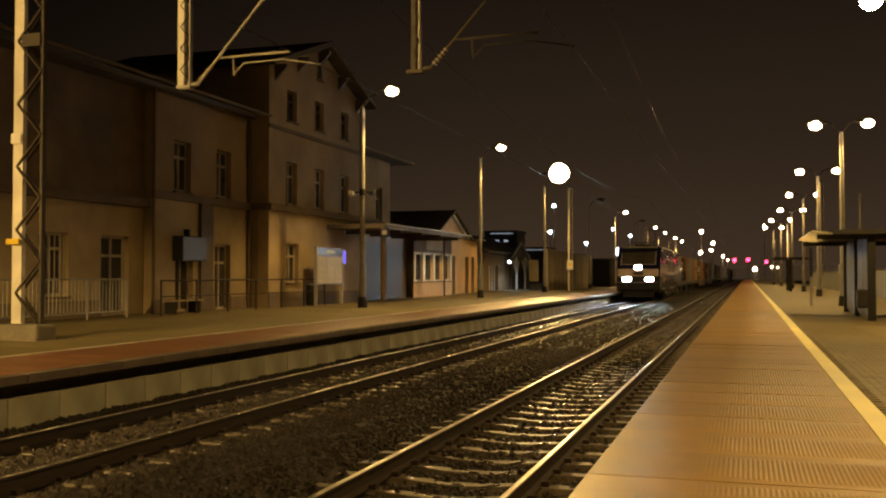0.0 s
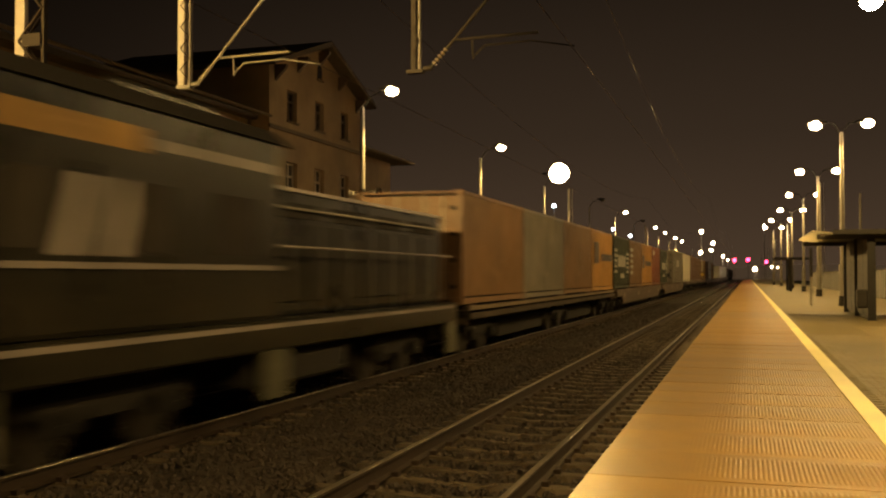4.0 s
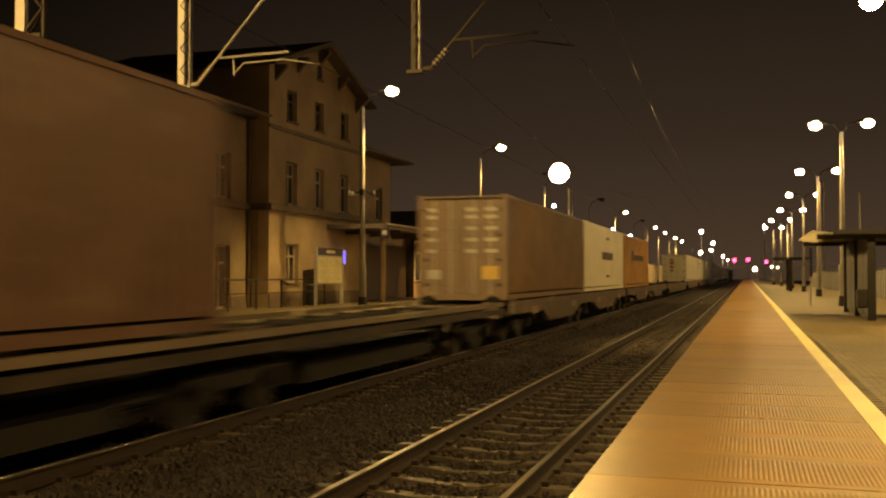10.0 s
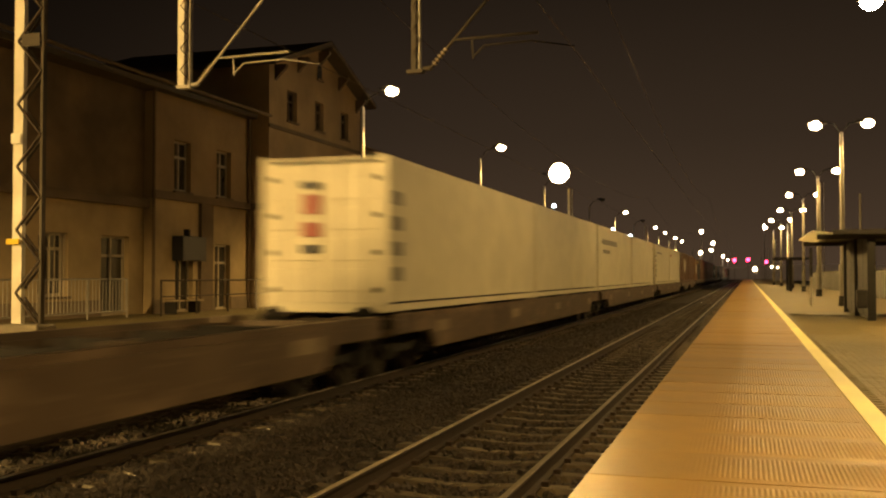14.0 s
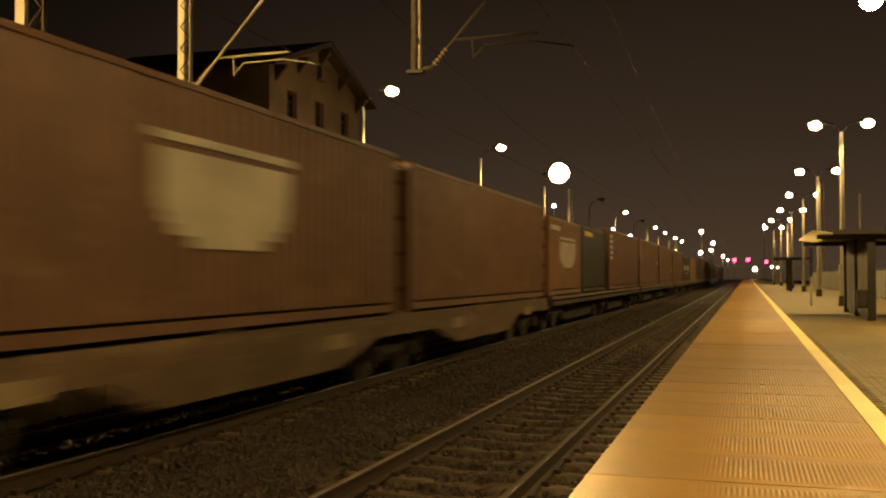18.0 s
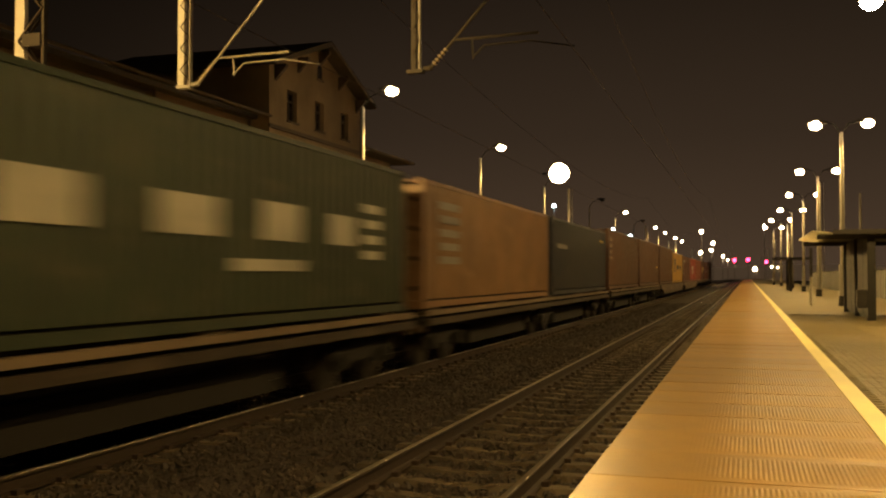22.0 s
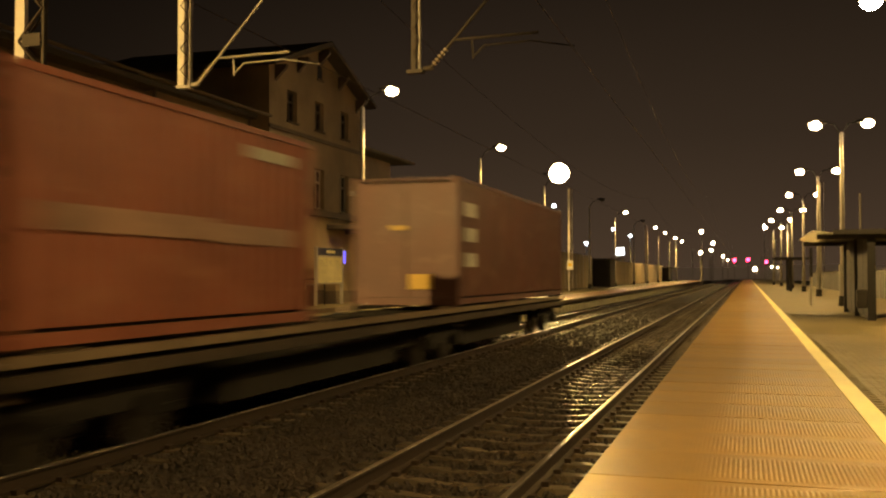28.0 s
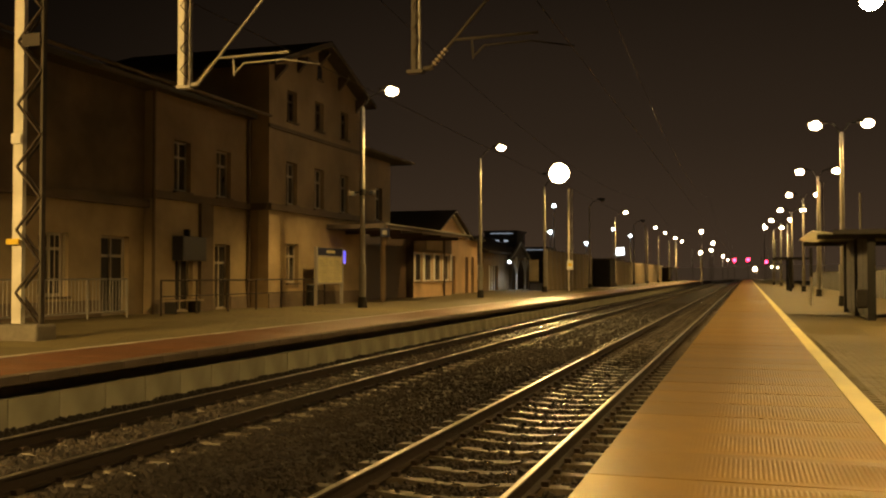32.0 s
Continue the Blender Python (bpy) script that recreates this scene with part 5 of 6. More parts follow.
def wagon(u, length, deep, bogies, label):
    """A container flat wagon: side sills (deep fish-belly or shallow), cross members, headstocks, buffers, bogies."""
    t = thing("container_wagon", label, "wagon", group="wagons of the train")
    hw = 1.28
    ends = list(bogies)
    end_cut = (0.7, 1.1) if deep == 1 else (2.0, 3.0)
    for s in (-1, 1):
        def sill():
            lo = []
            for a, b in zip(ends, ends[1:]):
                if deep:
                    fa = end_cut if a == ends[0] else (1.5, 3.1)
                    fb = end_cut if b == ends[-1] else (1.5, 3.1)
                    lo += [(a + fa[0], 0.78), (a + fa[1], 0.42), (b - fb[1], 0.42), (b - fb[0], 0.78)]
            zb = 0.78 if deep else 0.84
            top = 1.03 if deep else 0.97
            outline = [(0.35, top), (0.35, zb)] + lo + [(length - 0.35, zb), (length - 0.35, top)]
            return prism(B(), outline, "x", s * hw - 0.06, s * hw + 0.06)
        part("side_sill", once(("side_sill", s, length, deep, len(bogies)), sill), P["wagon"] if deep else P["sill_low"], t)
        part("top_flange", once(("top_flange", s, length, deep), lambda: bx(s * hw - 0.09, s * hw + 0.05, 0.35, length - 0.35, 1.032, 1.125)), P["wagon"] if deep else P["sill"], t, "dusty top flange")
        for e in (0, 1):
            ye = -0.02 if e == 0 else length - 0.33

            def buffer():
                bm = tb((s * 0.875, ye, 1.06), (s * 0.875, ye + 0.36, 1.06), 0.09, seg=12)
                yb = ye if e == 0 else ye + 0.36
                tube(bm, (s * 0.875, yb - 0.02, 1.06), (s * 0.875, yb + 0.02, 1.06), 0.22, 14)
                return bm
            part("buffer", once(("buffer", s, e, length), buffer), P["wagon_dark"], t)
    n = int(length // 1.55)
    for i in range(n + 1):
        y = 0.4 + (length - 0.8) * i / n
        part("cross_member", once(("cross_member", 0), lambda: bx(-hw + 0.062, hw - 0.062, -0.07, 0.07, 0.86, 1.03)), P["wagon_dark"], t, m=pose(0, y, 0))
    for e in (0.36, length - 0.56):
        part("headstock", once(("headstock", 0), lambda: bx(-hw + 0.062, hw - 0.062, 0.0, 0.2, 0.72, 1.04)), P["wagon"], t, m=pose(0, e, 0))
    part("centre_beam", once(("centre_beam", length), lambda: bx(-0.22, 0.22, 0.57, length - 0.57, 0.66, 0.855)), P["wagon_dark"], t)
    for f in (0.05, 0.27, 0.49, 0.51, 0.73, 0.95):
        for s in (-1, 1):
            part("twist_lock", once(("twist_lock", 0), lambda: bevelled(bx(-0.09, 0.09, -0.12, 0.12, 1.04, 1.159), 0.01)), P["sill"], t, m=pose(s * 1.09, f * length, 0))
    for f in (0.12, 0.38, 0.62, 0.88) if deep else ():
        part("data_plate", once(("data_plate", 0), lambda: bx(hw + 0.062, hw + 0.07, -0.4, 0.4, 0.72, 0.93)), P["dust"], t, m=pose(0, f * length, 0))
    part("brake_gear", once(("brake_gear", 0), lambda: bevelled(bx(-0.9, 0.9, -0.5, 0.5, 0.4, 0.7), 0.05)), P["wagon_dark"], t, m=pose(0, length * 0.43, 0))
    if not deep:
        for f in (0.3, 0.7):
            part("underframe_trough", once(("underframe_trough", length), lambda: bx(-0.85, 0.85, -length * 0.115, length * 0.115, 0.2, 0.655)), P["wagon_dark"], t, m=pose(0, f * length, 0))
    for b in bogies:
        bogie(t, b)
    MOVERS.append((t, u, TRACK_FAR, 0.0))
    return t


DEEP = "brown container flat wagon with deep side sills and dusty deck edge"
LOW = "grimy container flat wagon with shallow sills on bogies"
WAGONS = [(100.0, 25.1, 0), (125.3, 25.2, 1), (150.7, 25.4, 1), (176.5, 25.7, 0), (202.4, 26.3, 0), (228.9, 25.1, 2), (254.1, 25.9, 2), (280.2, 26.3, 1),
          (306.6, 24.7, 1), (331.4, 26.6, 1), (358.3, 25.1, 1), (383.7, 26.0, 2), (409.9, 26.8, 0), (436.9, 26.2, 0), (463.3, 25.9, 0), (489.3, 26.1, 0),
          (515.5, 26.4, 0), (542.1, 25.9, 1), (568.3, 25.6, 1), (594.1, 26.3, 0), (620.8, 26.5, 0)]
for u, ln, deep in WAGONS:
    wagon(u, ln, deep, ((1.5, ln - 1.5) if deep == 1 else (2.2, ln / 2, ln - 2.2)) if deep else (2.2, ln / 2, ln - 2.2), DEEP if deep else LOW)

F20, F40, LOWH, HC = 6.058, 12.19, 2.55, 2.78


def blocks(y0, y1, z0, z1, n, c, gap=0.25):
    """A row of n plain bars in place of lettering."""
    w = (y1 - y0) / n
    return [(y0 + i * w, y0 + (i + 1 - gap) * w, z0, z1, c) for i in range(n)]


def ladder(y0, y1, z0, z1, n, c):
    """A column of small code lines."""
    s = (z1 - z0) / n
    return [(y0, y1, z0 + i * s, z0 + (i + 0.55) * s, c) for i in range(n)]


def shield(y0, y1, z0, z1, c="mark"):
    """A plain shield, square above and rounded below, in flat bands."""
    out = []
    for i in range(8):
        f0 = i / 8
        inset = 0.5 * (1 - math.sqrt(max(0.0, 1 - (1 - min(1.0, (f0 + 0.06) / 0.55)) ** 2))) * 0.8
        out.append((y0 + (y1 - y0) * inset, y1 - (y1 - y0) * inset, z0 + (z1 - z0) * f0, z0 + (z1 - z0) * (f0 + 0.125), c))
    return out


LOAD = [
    (100.1, F20, LOWH, "rust", "rust-orange twenty-foot container on a flat wagon", ()),
    (106.3, F20, LOWH, "grey", "faded grey twenty-foot container on a flat wagon", ()),
    (112.5, F20, LOWH, "rust", "rust-orange twenty-foot container on a flat wagon", ()),
    (118.75, F20, LOWH, "orange", "bright orange twenty-foot container with dark lettering", [(0.1, 0.3, 0.45, 0.8, "mark_dark"), *blocks(0.42, 0.98, 0.5, 0.62, 7, "mark_dark", 0.12)]),
    (125.5, F20, LOWH, "green", "dark green twenty-foot container with white lettering", [*blocks(0.25, 0.75, 0.42, 0.64, 4, "mark", 0.2), *ladder(0.02, 0.18, 0.3, 0.8, 5, "mark"), *ladder(0.8, 0.96, 0.3, 0.75, 5, "mark"), (0.4, 0.62, 0.2, 0.29, "mark")]),
    (131.9, F20, LOWH, "rust", "rust-orange twenty-foot container on a flat wagon", ladder(0.04, 0.22, 0.28, 0.88, 5, "mark")),
    (138.1, F20, LOWH, "orange", "bright orange twenty-foot container with dark lettering", [(0.06, 0.24, 0.42, 0.72, "mark_dark"), *blocks(0.32, 0.94, 0.48, 0.6, 7, "mark_dark", 0.12)]),
    (144.3, F20, LOWH, "red", "red twenty-foot container with a small white mark", [(0.14, 0.34, 0.78, 0.9, "mark")]),
    (150.8, F20, LOWH, "green", "dark green twenty-foot container with white lettering", [*blocks(0.25, 0.8, 0.42, 0.62, 4, "mark", 0.2), *ladder(0.84, 0.97, 0.3, 0.75, 5, "mark"), (0.4, 0.6, 0.2, 0.28, "mark")]),
    (163.3, F40, HC, "grey", "dull grey forty-foot container with ribbed doors", [(0.38, 0.58, 0.5, 0.72, "mark"), (0.3, 0.36, 0.5, 0.54, "mark")]),
    (176.8, F40, HC, "white", "cream-white forty-foot container on a flat wagon", (), True, True),
    (189.4, F40, HC, "brown", "oxide-brown forty-foot container on a flat wagon", ladder(0.04, 0.13, 0.32, 0.85, 5, "brown")),
    (202.5, F40, HC, "brown", "oxide-brown forty-foot container on a flat wagon", ()),
    (229.0, F40, HC, "tan", "dull tan-brown forty-foot container with labelled doors", [(0.02, 0.05, 0.4, 0.9, "brown")]),
    (241.5, F40, HC, "white", "cream-white forty-foot container with dark lettering", [*blocks(0.4, 0.68, 0.48, 0.6, 6, "mark_dark", 0.1), (0.5, 0.58, 0.8, 0.84, "mark_dark"), (0.5, 0.58, 0.2, 0.24, "mark_dark")], True, True),
    (254.4, F40, HC, "orange", "bright orange forty-foot container with dark lettering", [(0.26, 0.34, 0.5, 0.72, "mark_dark"), *blocks(0.36, 0.75, 0.53, 0.64, 10, "mark_dark", 0.2)]),
    (306.8, F40, HC, "white", "cream-white refrigerated container with hinged doors", ladder(0.02, 0.06, 0.2, 0.85, 4, "grey"), True, True),
    (319.1, F40, HC, "white", "cream-white forty-foot container on a flat wagon", (), True, True),
    (331.6, F40, HC, "white", "cream-white forty-foot container with grey lettering", [(0.1, 0.5, 0.72, 0.8, "grey"), (0.12, 0.3, 0.58, 0.64, "grey")], True, True),
    (344.3, F40, HC, "white", "cream-white forty-foot container on a flat wagon", (), True, True),
    (358.35, F40, HC, "white", "cream-white forty-foot container with grey lettering", [(0.08, 0.4, 0.78, 0.82, "grey"), *ladder(0.0, 0.05, 0.2, 0.8, 5, "grey")], True, True),
    (370.9, F40, HC, "white", "cream-white forty-foot container on a flat wagon", [(0.06, 0.16, 0.78, 0.84, "pink")], True, True),
    (384.1, F40, 2.84, "brown", "oxide-brown forty-foot container with a pale shield mark", [*shield(0.41, 0.66, 0.34, 0.72), (0.4, 0.67, 0.75, 0.785, "mark"), (0.04, 0.12, 0.82, 0.88, "mark")]),
    (397.1, F40, HC, "brown", "oxide-brown forty-foot container on a flat wagon", ()),
    (410.3, F20, LOWH, "rust", "rust-orange twenty-foot container with a pale shield mark", [*shield(0.3, 0.78, 0.36, 0.7), (0.3, 0.78, 0.73, 0.765, "mark"), (0.04, 0.3, 0.84, 0.9, "mark")]),
    (416.8, F20, LOWH, "blue", "dark blue twenty-foot container on a flat wagon", [(0.1, 0.4, 0.86, 0.93, "mark_yellow")]),
    (424.2, F40, HC, "brown", "oxide-brown forty-foot container on a flat wagon", ladder(0.03, 0.1, 0.5, 0.95, 5, "mark")),
    (437.3, F40, HC, "brown", "oxide-brown forty-foot container on a flat wagon", [(0.9, 0.96, 0.5, 0.56, "mark_yellow"), *ladder(0.02, 0.1, 0.55, 0.9, 4, "rust")]),
    (450.4, F40, HC, "brown", "oxide-brown forty-foot container on a flat wagon", [(0.9, 0.95, 0.32, 0.4, "mark_yellow"), *ladder(0.03, 0.1, 0.6, 0.9, 4, "rust")]),
    (463.6, F40, HC, "brown", "oxide-brown forty-foot container on a flat wagon", [(0.93, 0.97, 0.35, 0.42, "mark_yellow")]),
    (476.4, F40, LOWH, "green", "dark green forty-foot container with spaced white letters", [(0.17, 0.27, 0.44, 0.64, "mark"), (0.37, 0.47, 0.44, 0.62, "mark"), (0.56, 0.65, 0.44, 0.64, "mark"), (0.73, 0.81, 0.44, 0.62, "mark"), *ladder(0.84, 0.9, 0.36, 0.76, 4, "mark"), (0.5, 0.66, 0.28, 0.34, "mark")]),
    (489.7, F40, LOWH, "rust", "rust-orange forty-foot container on a flat wagon", ladder(0.08, 0.2, 0.35, 0.9, 5, "grey")),
    (502.6, F40, LOWH, "blue", "dark blue forty-foot container on a flat wagon", [(0.07, 0.22, 0.61, 0.67, "grey"), (0.86, 0.93, 0.8, 0.84, "mark_yellow")]),
    (515.8, F40, HC, "brown", "oxide-brown forty-foot container on a flat wagon", ladder(0.03, 0.1, 0.5, 0.9, 4, "rust")),
    (529.1, F40, HC, "brown", "oxide-brown forty-foot container on a flat wagon", [(0.88, 0.93, 0.4, 0.46, "mark_yellow")]),
    (542.6, F40, HC, "brown", "oxide-brown forty-foot container on a flat wagon", [(0.93, 0.975, 0.36, 0.44, "mark_yellow")]),
    (555.4, F40, 2.58, "yellow", "amber forty-foot container with dark blue lettering", [(0.13, 0.19, 0.36, 0.8, "blue"), (0.191, 0.29, 0.6, 0.8, "blue"), (0.191, 0.26, 0.36, 0.45, "blue"), *blocks(0.37, 0.62, 0.46, 0.6, 5, "blue", 0.3), *blocks(0.645, 0.69, 0.42, 0.46, 1, "blue", 0.1), *blocks(0.71, 0.86, 0.46, 0.6, 3, "blue", 0.3)]),
    (568.8, F40, LOWH, "dark_red", "maroon forty-foot container on a flat wagon", [*ladder(0.0, 0.06, 0.3, 0.9, 5, "mark"), (0.2, 0.3, 0.78, 0.86, "mark")]),
    (581.2, F40, LOWH, "pink", "crimson forty-foot container with a pale mark", [(0.3, 0.55, 0.5, 0.66, "mark"), (0.35, 0.5, 0.3, 0.46, "mark")]),
    (594.5, F40, LOWH, "red", "red forty-foot container on a flat wagon", ()),
    (607.6, F40, LOWH, "dark_red", "maroon forty-foot container with a yellow bird-like mark", [(0.2, 0.62, 0.5, 0.62, "mark_yellow"), (0.35, 0.6, 0.62, 0.72, "mark_yellow"), (0.25, 0.4, 0.38, 0.5, "mark_yellow")]),
    (621.3, F20, LOWH, "red", "red twenty-foot container with a faded white band", [(0.08, 0.56, 0.42, 0.52, "faded"), (0.561, 0.9, 0.41, 0.5, "faded"), (0.7, 0.9, 0.84, 0.9, "mark")]),
    (634.7, F40, 2.82, "dark_red", "maroon forty-foot container at the rear of the train", ladder(0.04, 0.12, 0.3, 0.9, 3, "mark"), False),
]
for row in LOAD:
    container(row[0], row[1], row[2], row[3], row[4], *row[5:])

# ---------------------------------------------------------------- locomotives
def airbrushed(name, a, b, z0, z1):
    """Two paints blended over a height, as sprayed livery."""
    m = paint(name, a, rough=0.35, stain=0.3)
    n, l = m.node_tree.nodes, m.node_tree.links
    tc, sp, mr, mx = n.new("ShaderNodeTexCoord"), n.new("ShaderNodeSeparateXYZ"), n.new("ShaderNodeMapRange"), n.new("ShaderNodeMix")
    l.new(tc.outputs["Object"], sp.inputs[0]), l.new(sp.outputs["Z"], mr.inputs["Value"])
    mr.interpolation_type = "SMOOTHSTEP"
    mr.inputs["From Min"].default_value, mr.inputs["From Max"].default_value = z0, z1
    mx.data_type = "RGBA"
    bsdf = n["Principled BSDF"]
    src = bsdf.inputs["Base Color"].links[0].from_socket
    l.new(mr.outputs["Result"], mx.inputs["Factor"]), l.new(src, mx.inputs["A"])
    mx.inputs["B"].default_value = (*b, 1)
    l.new(mx.outputs["Result"], bsdf.inputs["Base Color"])
    return m


lp = {"navy": paint("locomotive_navy_paint", (0.0095, 0.0105, 0.05), rough=0.13, stain=0.3, wear=0.0), "white": paint("locomotive_white_paint", (0.62, 0.57, 0.56), rough=0.35, stain=0.2), "pink": paint("locomotive_pink_paint", (0.56, 0.38, 0.36), rough=0.35, stain=0.4), "band": paint("locomotive_front_band", (0.46, 0.35, 0.31), rough=0.4, stain=0.3), "moss": paint("locomotive_grey_green", (0.17, 0.17, 0.125), rough=0.4, stain=0.4), "mauve": paint("banner_mauve_paint", (0.23, 0.185, 0.2), wear=0.2), "red": paint("locomotive_red_paint", (0.4, 0.07, 0.06), rough=0.35), "spray": airbrushed("locomotive_side_spray", (0.66, 0.5, 0.45), (0.012, 0.014, 0.06), 1.95, 2.72), "salmon": paint("locomotive_salmon_paint", (0.5, 0.22, 0.19), rough=0.35, stain=0.3),
      "dark": paint("underframe_grime", (0.014, 0.0125, 0.011), rough=0.85, wear=0.05), "plough": paint("plough_grime", (0.009, 0.0085, 0.008), rough=0.92, wear=0.03), "olive": paint("shunter_olive_paint", (0.019, 0.019, 0.0135), rough=0.3, stain=0.5, wear=0.1), "amber": paint("shunter_amber_paint", (0.42, 0.25, 0.07), stain=0.45), "violet": paint("violet_banner_paint", (0.06, 0.052, 0.125), wear=0.1), "pale": paint("pale_lettering", (0.33, 0.3, 0.3), stain=0.4)}
LEN1 = 17.9
loco = thing("electric_locomotive", "dark blue and white electric locomotive with blazing headlights", "locomotive")
hw = 1.49
# body: an outline in length and height, with slanted ends
body = [(0.3, 0.75), (0.3, 1.75), (0.52, 2.5), (1.1, 3.52), (1.62, 3.78), (LEN1 - 1.6, 3.78), (LEN1 - 0.95, 3.5), (LEN1 - 0.25, 2.5), (LEN1, 1.75), (LEN1, 0.75), (LEN1 - 0.6, 0.62), (0.8, 0.62)]
bm = prism(B(), body, "x", -hw, hw)
bevelled(bm, 0.1, 3)
for f in bm.faces:
    f.smooth = False
part("body_shell", bm, lp["navy"], loco, "glossy dark blue body shell")
part("roof_hood", bevelled(bx(-1.1, 1.1, 3.0, LEN1 - 3.0, 3.74, 3.92), 0.06), lp["dark"], loco)
for s in (-1, 1):
    xa, xb = (hw - 0.002, hw + 0.006) if s > 0 else (-hw - 0.006, -hw + 0.002)
    part("side_banner", bx(xa, xb, 7.0, 14.0, 2.07, 2.93), lp["mauve"], loco, "dusky mauve side banner")
    xs = (hw + 0.007, hw + 0.012) if s > 0 else (-hw - 0.012, -hw - 0.007)
    part("banner_line", bx(xa, xb, 7.0, 14.0, 1.85, 2.068), lp["white"], loco, "white lower banner line")
    part("banner_line", bx(xa, xb, 7.0, 14.0, 2.932, 3.01), lp["white"], loco, "white upper banner line")
    for i, (ha, hb) in enumerate(((0.0, 0.62), (0.1, 0.62), (0.3, 0.62), (0.0, 0.3), (0.22, 0.62), (0.05, 0.55), (0.0, 0.5))):
        y = 7.25 + i * 0.95
        part("lettering", bx(*xs, y, y + 0.26, 2.2 + ha, 2.2 + hb), lp["violet"], loco, "dark plain lettering bar")
        part("lettering", bx(*xs, y + 0.262, y + 0.7, 2.2 + hb - 0.17, 2.2 + hb), lp["violet"], loco)
        if i % 2:
            part("lettering", bx(*xs, y + 0.262, y + 0.62, 2.2 + ha, 2.2 + ha + 0.1), lp["white"], loco, "white plain lettering bar")
    for yb0, yb1, zb in ((2.6, 4.4, 0.86), (4.6, 5.6, 0.55), (9.2, 11.4, 0.84), (12.2, 13.6, 0.86), (13.0, 13.9, 0.5)):
        part("step_bar", bx(min(s * 1.43, s * 1.5), max(s * 1.43, s * 1.5), yb0, yb1, zb - 0.05, zb + 0.04), lp["pale"], loco)
    part("side_flash", prism(B(), [(0.4, 1.7), (1.17, 1.69), (1.59, 1.86), (1.93, 2.04), (2.23, 2.08), (2.49, 1.95), (3.7, 1.88), (4.72, 1.9), (6.6, 1.88), (6.98, 1.92), (6.98, 2.4), (5.0, 2.56), (3.6, 2.74), (2.3, 2.78), (1.1, 2.75), (0.7, 2.6)], "x", xa, xb), lp["spray"], loco, "pale pink sprayed side sweep")
    part("side_point", prism(B(), [(2.66, 1.86), (3.7, 1.8), (4.72, 1.68), (6.36, 1.56), (4.72, 1.42), (3.4, 1.31), (2.3, 1.27), (2.55, 1.48), (2.64, 1.67)], "x", xa, xb), lp["salmon"], loco, "pale pink pointed flash")
    part("white_block", bx(min(xs), max(xs), 3.7, 6.4, 2.42, 2.58), lp["pale"], loco)
    part("white_block", bx(min(xs), max(xs), 4.7, 6.6, 2.08, 2.3), lp["pink"], loco)
    part("white_block", bx(xa, xb, 3.6, 5.8, 2.8, 3.02), lp["violet"], loco)
    part("belt_line", bx(xa, xb, 7.0, 14.6, 1.62, 1.79), lp["violet"], loco)
    part("lower_panel", bx(xa, xb, 0.9, LEN1 - 0.9, 0.72, 1.24), lp["plough"], loco, "grimy black lower side panel")
    part("roof_visor", bx(min(s * 0.02, s * 1.2), max(s * 0.02, s * 1.2), 1.06, 1.5, 3.72, 3.8), lp["moss"], loco, "pale visor above the windscreen")
    # gutter rail in white, so its colour gives the roof edge highlight
    part("roof_rail", tb((s * 1.44, 3.0, 3.76), (s * 1.44, LEN1 - 2.5, 3.76), 0.035, seg=6), lp["white"], loco, "roof gutter rail painted white as a highlight")
    part("tail_flash", prism(B(), [(15.1, 1.98), (15.35, 2.62), (16.85, 2.68), (17.3, 2.0), (16.6, 1.86)], "x", xa, xb), lp["spray"], loco, "pale pink tail flash")
    part("tail_sweep", prism(B(), [(14.5, 1.27), (15.0, 1.55), (15.1, 1.93), (15.9, 1.9), (16.2, 1.6), (17.1, 1.27)], "x", xa, xb), lp["moss"], loco, "grey-green tail sweep")
    part("cant_panel", prism(B(), [(12.9, 3.34), (13.0, 3.62), (15.2, 3.62), (15.6, 3.3)], "x", xa, xb), lp["moss"], loco, "pale grey-green panel under the roof")
    part("red_tip", prism(B(), [(4.4, 1.36), (5.3, 1.6), (6.0, 1.535), (5.2, 1.45)], "x", min(xs), max(xs)), lp["red"], loco, "red tip of the flash")
    part("cab_window", prism(B(), [(1.25, 2.6), (1.6, 3.25), (2.3, 3.25), (2.3, 2.6)], "x", xa, xb + 0.002 if s > 0 else xb), M["pane"], loco)
    part("cab_door", bx(min(s * (hw - 0.002), s * (hw + 0.003)), max(s * (hw - 0.002), s * (hw + 0.003)), 2.5, 3.1, 1.0, 3.2), lp["navy"], loco)
    part("hand_rail", tb((s * (hw + 0.04), 3.2, 1.2), (s * (hw + 0.04), 3.2, 2.4), 0.012, seg=6), M["galv"], loco)
    part("skirt", bx(min(s * 1.2, s * 1.42), max(s * 1.2, s * 1.42), 6.4, 11.5, 0.3, 0.66), lp["dark"], loco)
    for e in (-0.06, LEN1 - 0.02):
        part("buffer", tb((s * 0.875, e, 1.06), (s * 0.875, e + 0.37, 1.06), 0.13, seg=12), lp["dark"], loco)
part("front_mask", prism(B(), [(0.288, 1.73), (0.288, 1.76), (0.425, 2.24), (0.49, 2.24), (0.36, 1.73)], "x", -1.4, 1.4), lp["band"], loco, "pale pink band across the cab front")
part("lower_front", bx(-1.4, 1.4, 0.278, 0.299, 0.8, 1.725), lp["plough"], loco, "black lower cab front")
part("front_line", bx(-1.3, 1.3, 0.262, 0.277, 1.29, 1.315), lp["pale"], loco, "thin pale line under the headlights")
part("screen_sill", bx(-1.25, 1.25, 0.44, 0.5, 2.53, 2.57), lp["pale"], loco, "pale sill under the windscreen")
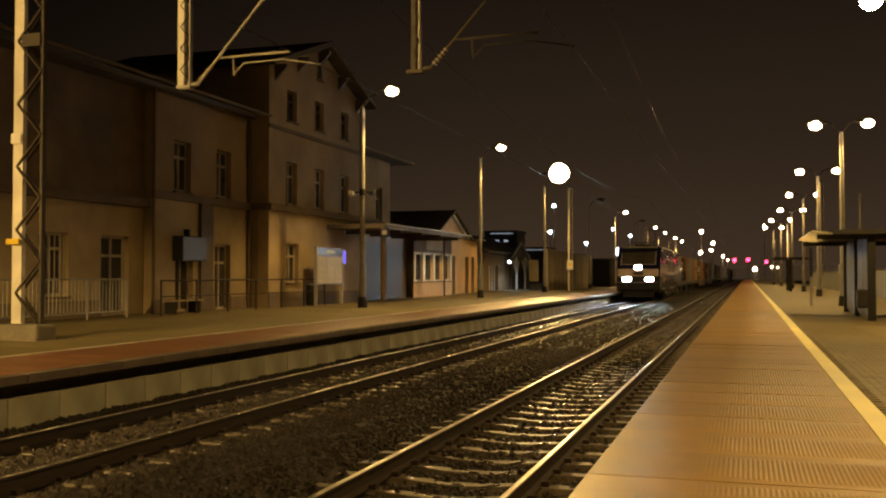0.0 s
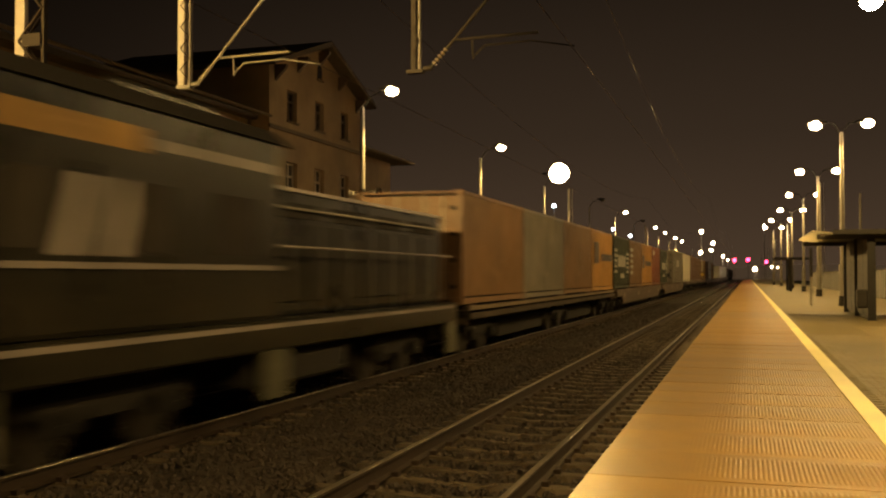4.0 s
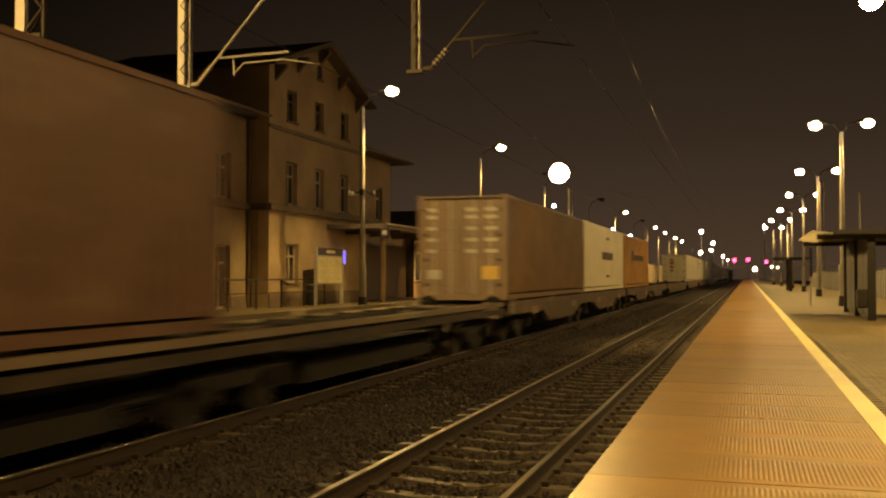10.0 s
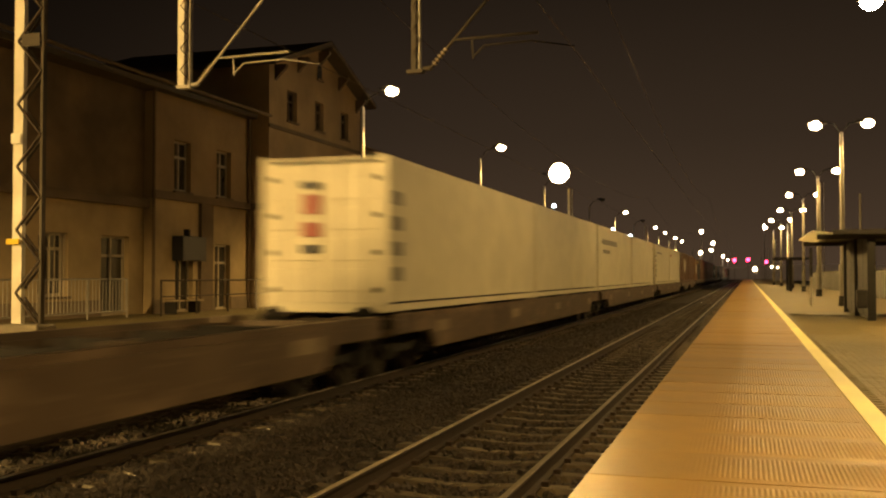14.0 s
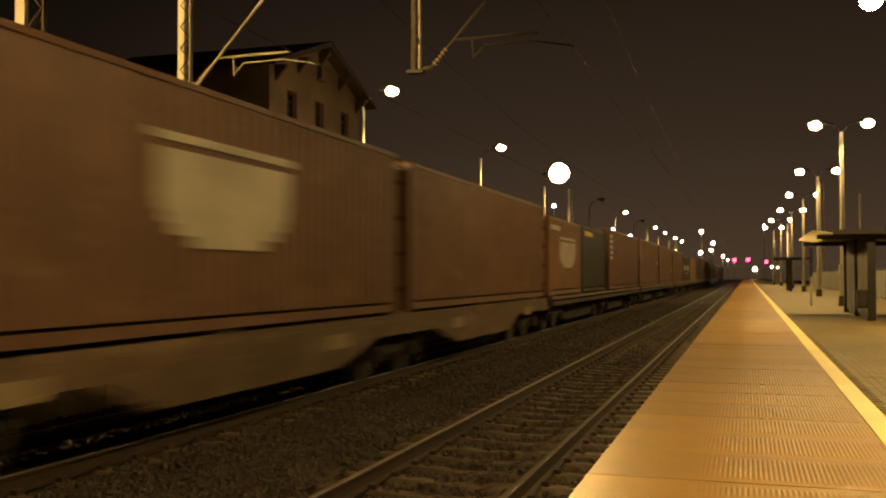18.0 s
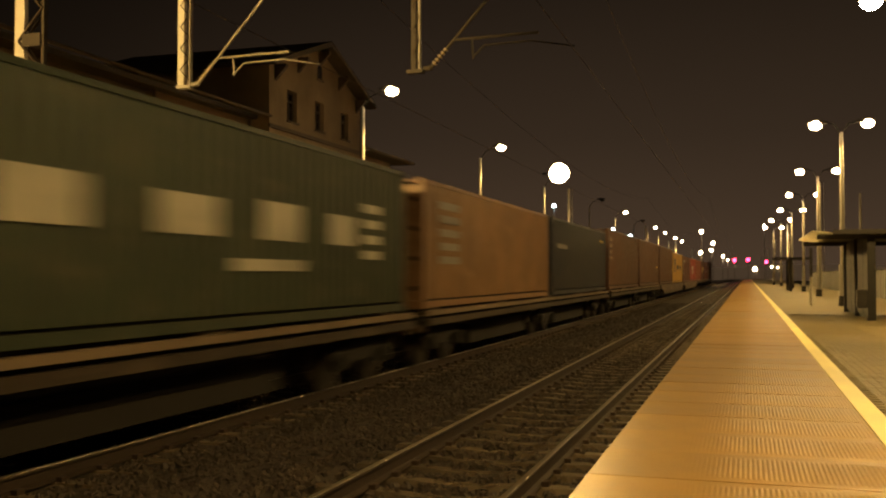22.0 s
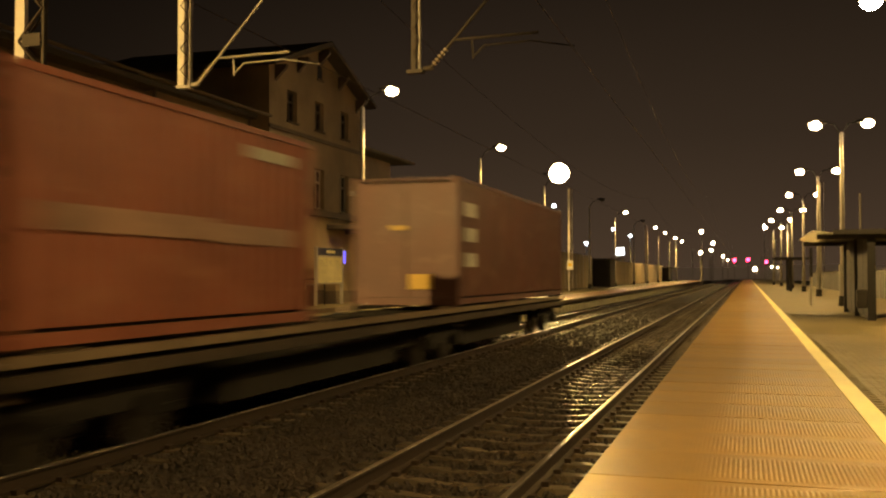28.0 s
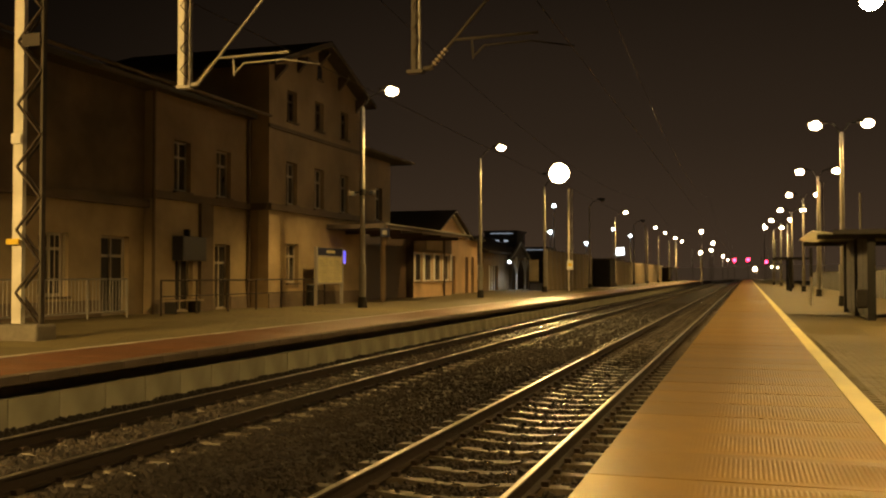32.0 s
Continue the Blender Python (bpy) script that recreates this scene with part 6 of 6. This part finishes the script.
part("grille", prism(B(), [(0.296, 1.82), (0.358, 2.04), (0.42, 2.04), (0.36, 1.82)], "x", -0.34, 0.34), M["black"], loco, "black grille under the upper headlight")
for x in (-1.17, 1.17):
    part("wiper_post", tb((x, 0.53, 2.6), (x, 1.0, 3.42), 0.03, seg=6), lp["pale"], loco, "pale windscreen pillar trim")
part("windscreen", prism(B(), [(0.54, 2.58), (1.02, 3.42), (1.12, 3.42), (0.64, 2.58)], "x", -1.2, 1.2), M["pane"], loco, "dark windscreen")


def headlight(x, y, z, w, h, label):
    """A glass sunk in a square rim."""
    hl = part("headlight", bevelled(bx(x - w, x + w, y + 0.1, y + 0.16, z - h, z + h), 0.01), M["black"], loco, label)
    part("lens", bevelled(bx(x - w + 0.05, x + w - 0.05, y + 0.05, y + 0.099, z - h + 0.05, z + h - 0.05), 0.04, 2), M["head"], hl, "blazing white headlight glass")
    for xa, xb, za, zb in ((x - w, x - w + 0.04, z - h, z + h), (x + w - 0.04, x + w, z - h, z + h), (x - w + 0.04, x + w - 0.04, z - h, z - h + 0.04), (x - w + 0.04, x + w - 0.04, z + h - 0.04, z + h)):
        part("rim", bx(xa, xb, y - 0.02, y + 0.0999, za, zb), M["black"], hl)


for x in (-0.76, 0.76):
    headlight(x, 0.15, 1.53, 0.31, 0.17, "lit headlight cluster")
headlight(0.0, 0.24, 2.33, 0.25, 0.17, "lit upper headlight")
part("snow_plough", prism(B(), [(0.5, 0.3), (0.42, 0.74), (0.5, 0.74), (0.58, 0.3)], "x", -1.05, 1.05), lp["plough"], loco)
for y0 in (3.6, 12.6):
    pg = part("pantograph", bx(-0.6, 0.6, y0, y0 + 1.6, 3.9, 4.05), M["iron"], loco)
    up = y0 > 10
    zt = 5.5 if up else 4.2
    part("lower_arm", tb((0, y0 + 0.2, 4.05), (0, y0 + (1.5 if up else 2.1), (4.05 + zt) / 2 if up else 4.2), 0.04, seg=8), M["iron"], pg)
    part("upper_arm", tb((0, y0 + (1.5 if up else 2.1), (4.05 + zt) / 2 if up else 4.2), (0, y0 + 0.4, zt), 0.03, seg=8), M["iron"], pg)
    part("collector_head", tb((-0.8, y0 + 0.4, zt), (0.8, y0 + 0.4, zt), 0.03, seg=8), M["iron"], pg)
for y in (7.0, 8.6, 10.2):
    part("roof_box", bevelled(bx(-0.5, 0.5, y, y + 1.1, 3.915, 4.1), 0.05), lp["dark"], loco)
for y in (4.0, LEN1 - 4.0):
    bogie(loco, y)
MOVERS.append((loco, 67.1, TRACK_FAR, 0.0))

LEN2 = 14.2
sh2 = thing("diesel_shunter", "olive diesel shunter with amber stripe hauled behind the locomotive", "locomotive")
part("frame", bevelled(bx(-1.4, 1.4, 0.3, LEN2 - 0.3, 0.85, 1.25), 0.03), lp["olive"], sh2)
part("frame_stripe", bx(1.401, 1.408, 0.4, LEN2 - 0.4, 1.14, 1.2), lp["pale"], sh2)
cab = part("cab", bevelled(bx(-1.42, 1.42, 0.7, 5.9, 1.252, 3.55), 0.06, 2), lp["olive"], sh2)
part("cab_roof", prism(B(), [(-1.46, 3.5), (-1.2, 3.72), (0, 3.8), (1.2, 3.72), (1.46, 3.5)], "y", 0.55, 6.05), lp["dark"], cab)
part("stripe", bx(1.421, 1.428, 0.75, 2.9, 3.05, 3.3), lp["amber"], cab, "amber stripe under the roof")
part("exhaust_stack", tb((0.4, 1.2, 3.74), (0.4, 1.2, 4.0), 0.28, seg=14), lp["pale"], cab, "pale roof housing")
part("roof_vent", bevelled(bx(-0.6, 0.9, 3.2, 5.2, 3.7, 3.92), 0.05), lp["olive"], cab)
part("stripe", bx(1.421, 1.428, 3.1, 5.8, 3.1, 3.22), lp["pale"], cab)
part("waist_rail", bx(1.421, 1.45, 0.75, 5.85, 1.88, 1.94), lp["pale"], cab)
for a, b in ((0.95, 1.6), (2.7, 3.4), (4.3, 5.2)):
    part("cab_window", bx(1.421, 1.43, a, b, 2.05, 2.75), M["pane"], cab)
for a in (1.7, 2.35):
    part("pale_stripe", prism(B(), [(a, 2.0), (a + 0.25, 2.75), (a + 0.45, 2.75), (a + 0.22, 2.0)], "x", 1.421, 1.428), lp["white"], cab)
hood = part("engine_hood", bevelled(bx(-1.1, 1.1, 5.92, LEN2 - 0.5, 1.252, 3.05), 0.08, 2), lp["olive"], sh2)
for i in range(7):
    part("hood_door", bevelled(bx(1.1, 1.13, 6.3 + i * 1.02, 7.2 + i * 1.02, 1.45, 2.55), 0.008), lp["olive"], hood)
part("hood_rail", tb((1.16, 6.2, 2.75), (1.16, LEN2 - 0.7, 2.75), 0.02, seg=6), M["galv"], hood)
for i in range(9):
    part("stanchion", tb((1.36, 5.95 + i * 0.95, 1.25), (1.36, 5.95 + i * 0.95, 2.2), 0.018, seg=6), lp["dark"], sh2)
part("walkway_rail", tb((1.36, 5.95, 2.2), (1.36, 13.55, 2.2), 0.02, seg=6), lp["pale"], sh2)
for i in range(4):
    part("hood_grille", bevelled(bx(1.1, 1.125, 6.4 + i * 1.8, 7.7 + i * 1.8, 2.62, 2.84), 0.008), lp["dark"], hood)
part("top_edge", bx(1.09, 1.14, 6.0, LEN2 - 0.6, 2.99, 3.04), lp["white"], hood, "pale line along the hood top")
for y in (0.35, 5.6, LEN2 - 0.9):
    part("ladder", bx(1.3, 1.42, y, y + 0.5, 0.25, 0.86), lp["moss"], sh2)
part("fuel_tank", bevelled(bx(-1.2, 1.2, 5.6, 8.6, 0.35, 0.849), 0.05), lp["dark"], sh2)
for s in (-1, 1):
    for e in (-0.28, LEN2 - 0.3):
        part("buffer", tb((s * 0.875, e, 1.06), (s * 0.875, e + 0.6, 1.06), 0.13, seg=12), lp["dark"], sh2)
for y in (3.0, LEN2 - 3.0):
    bogie(sh2, y)
MOVERS.append((sh2, 85.2, TRACK_FAR, 0.0))


def motions():
    """The train runs past towards the viewer and away, gaining a little speed."""
    for ob, u, x, z in MOVERS:
        walk(ob, [(float(t), pose(x, u - run(t), z)) for t in range(0, 33)])


motions()
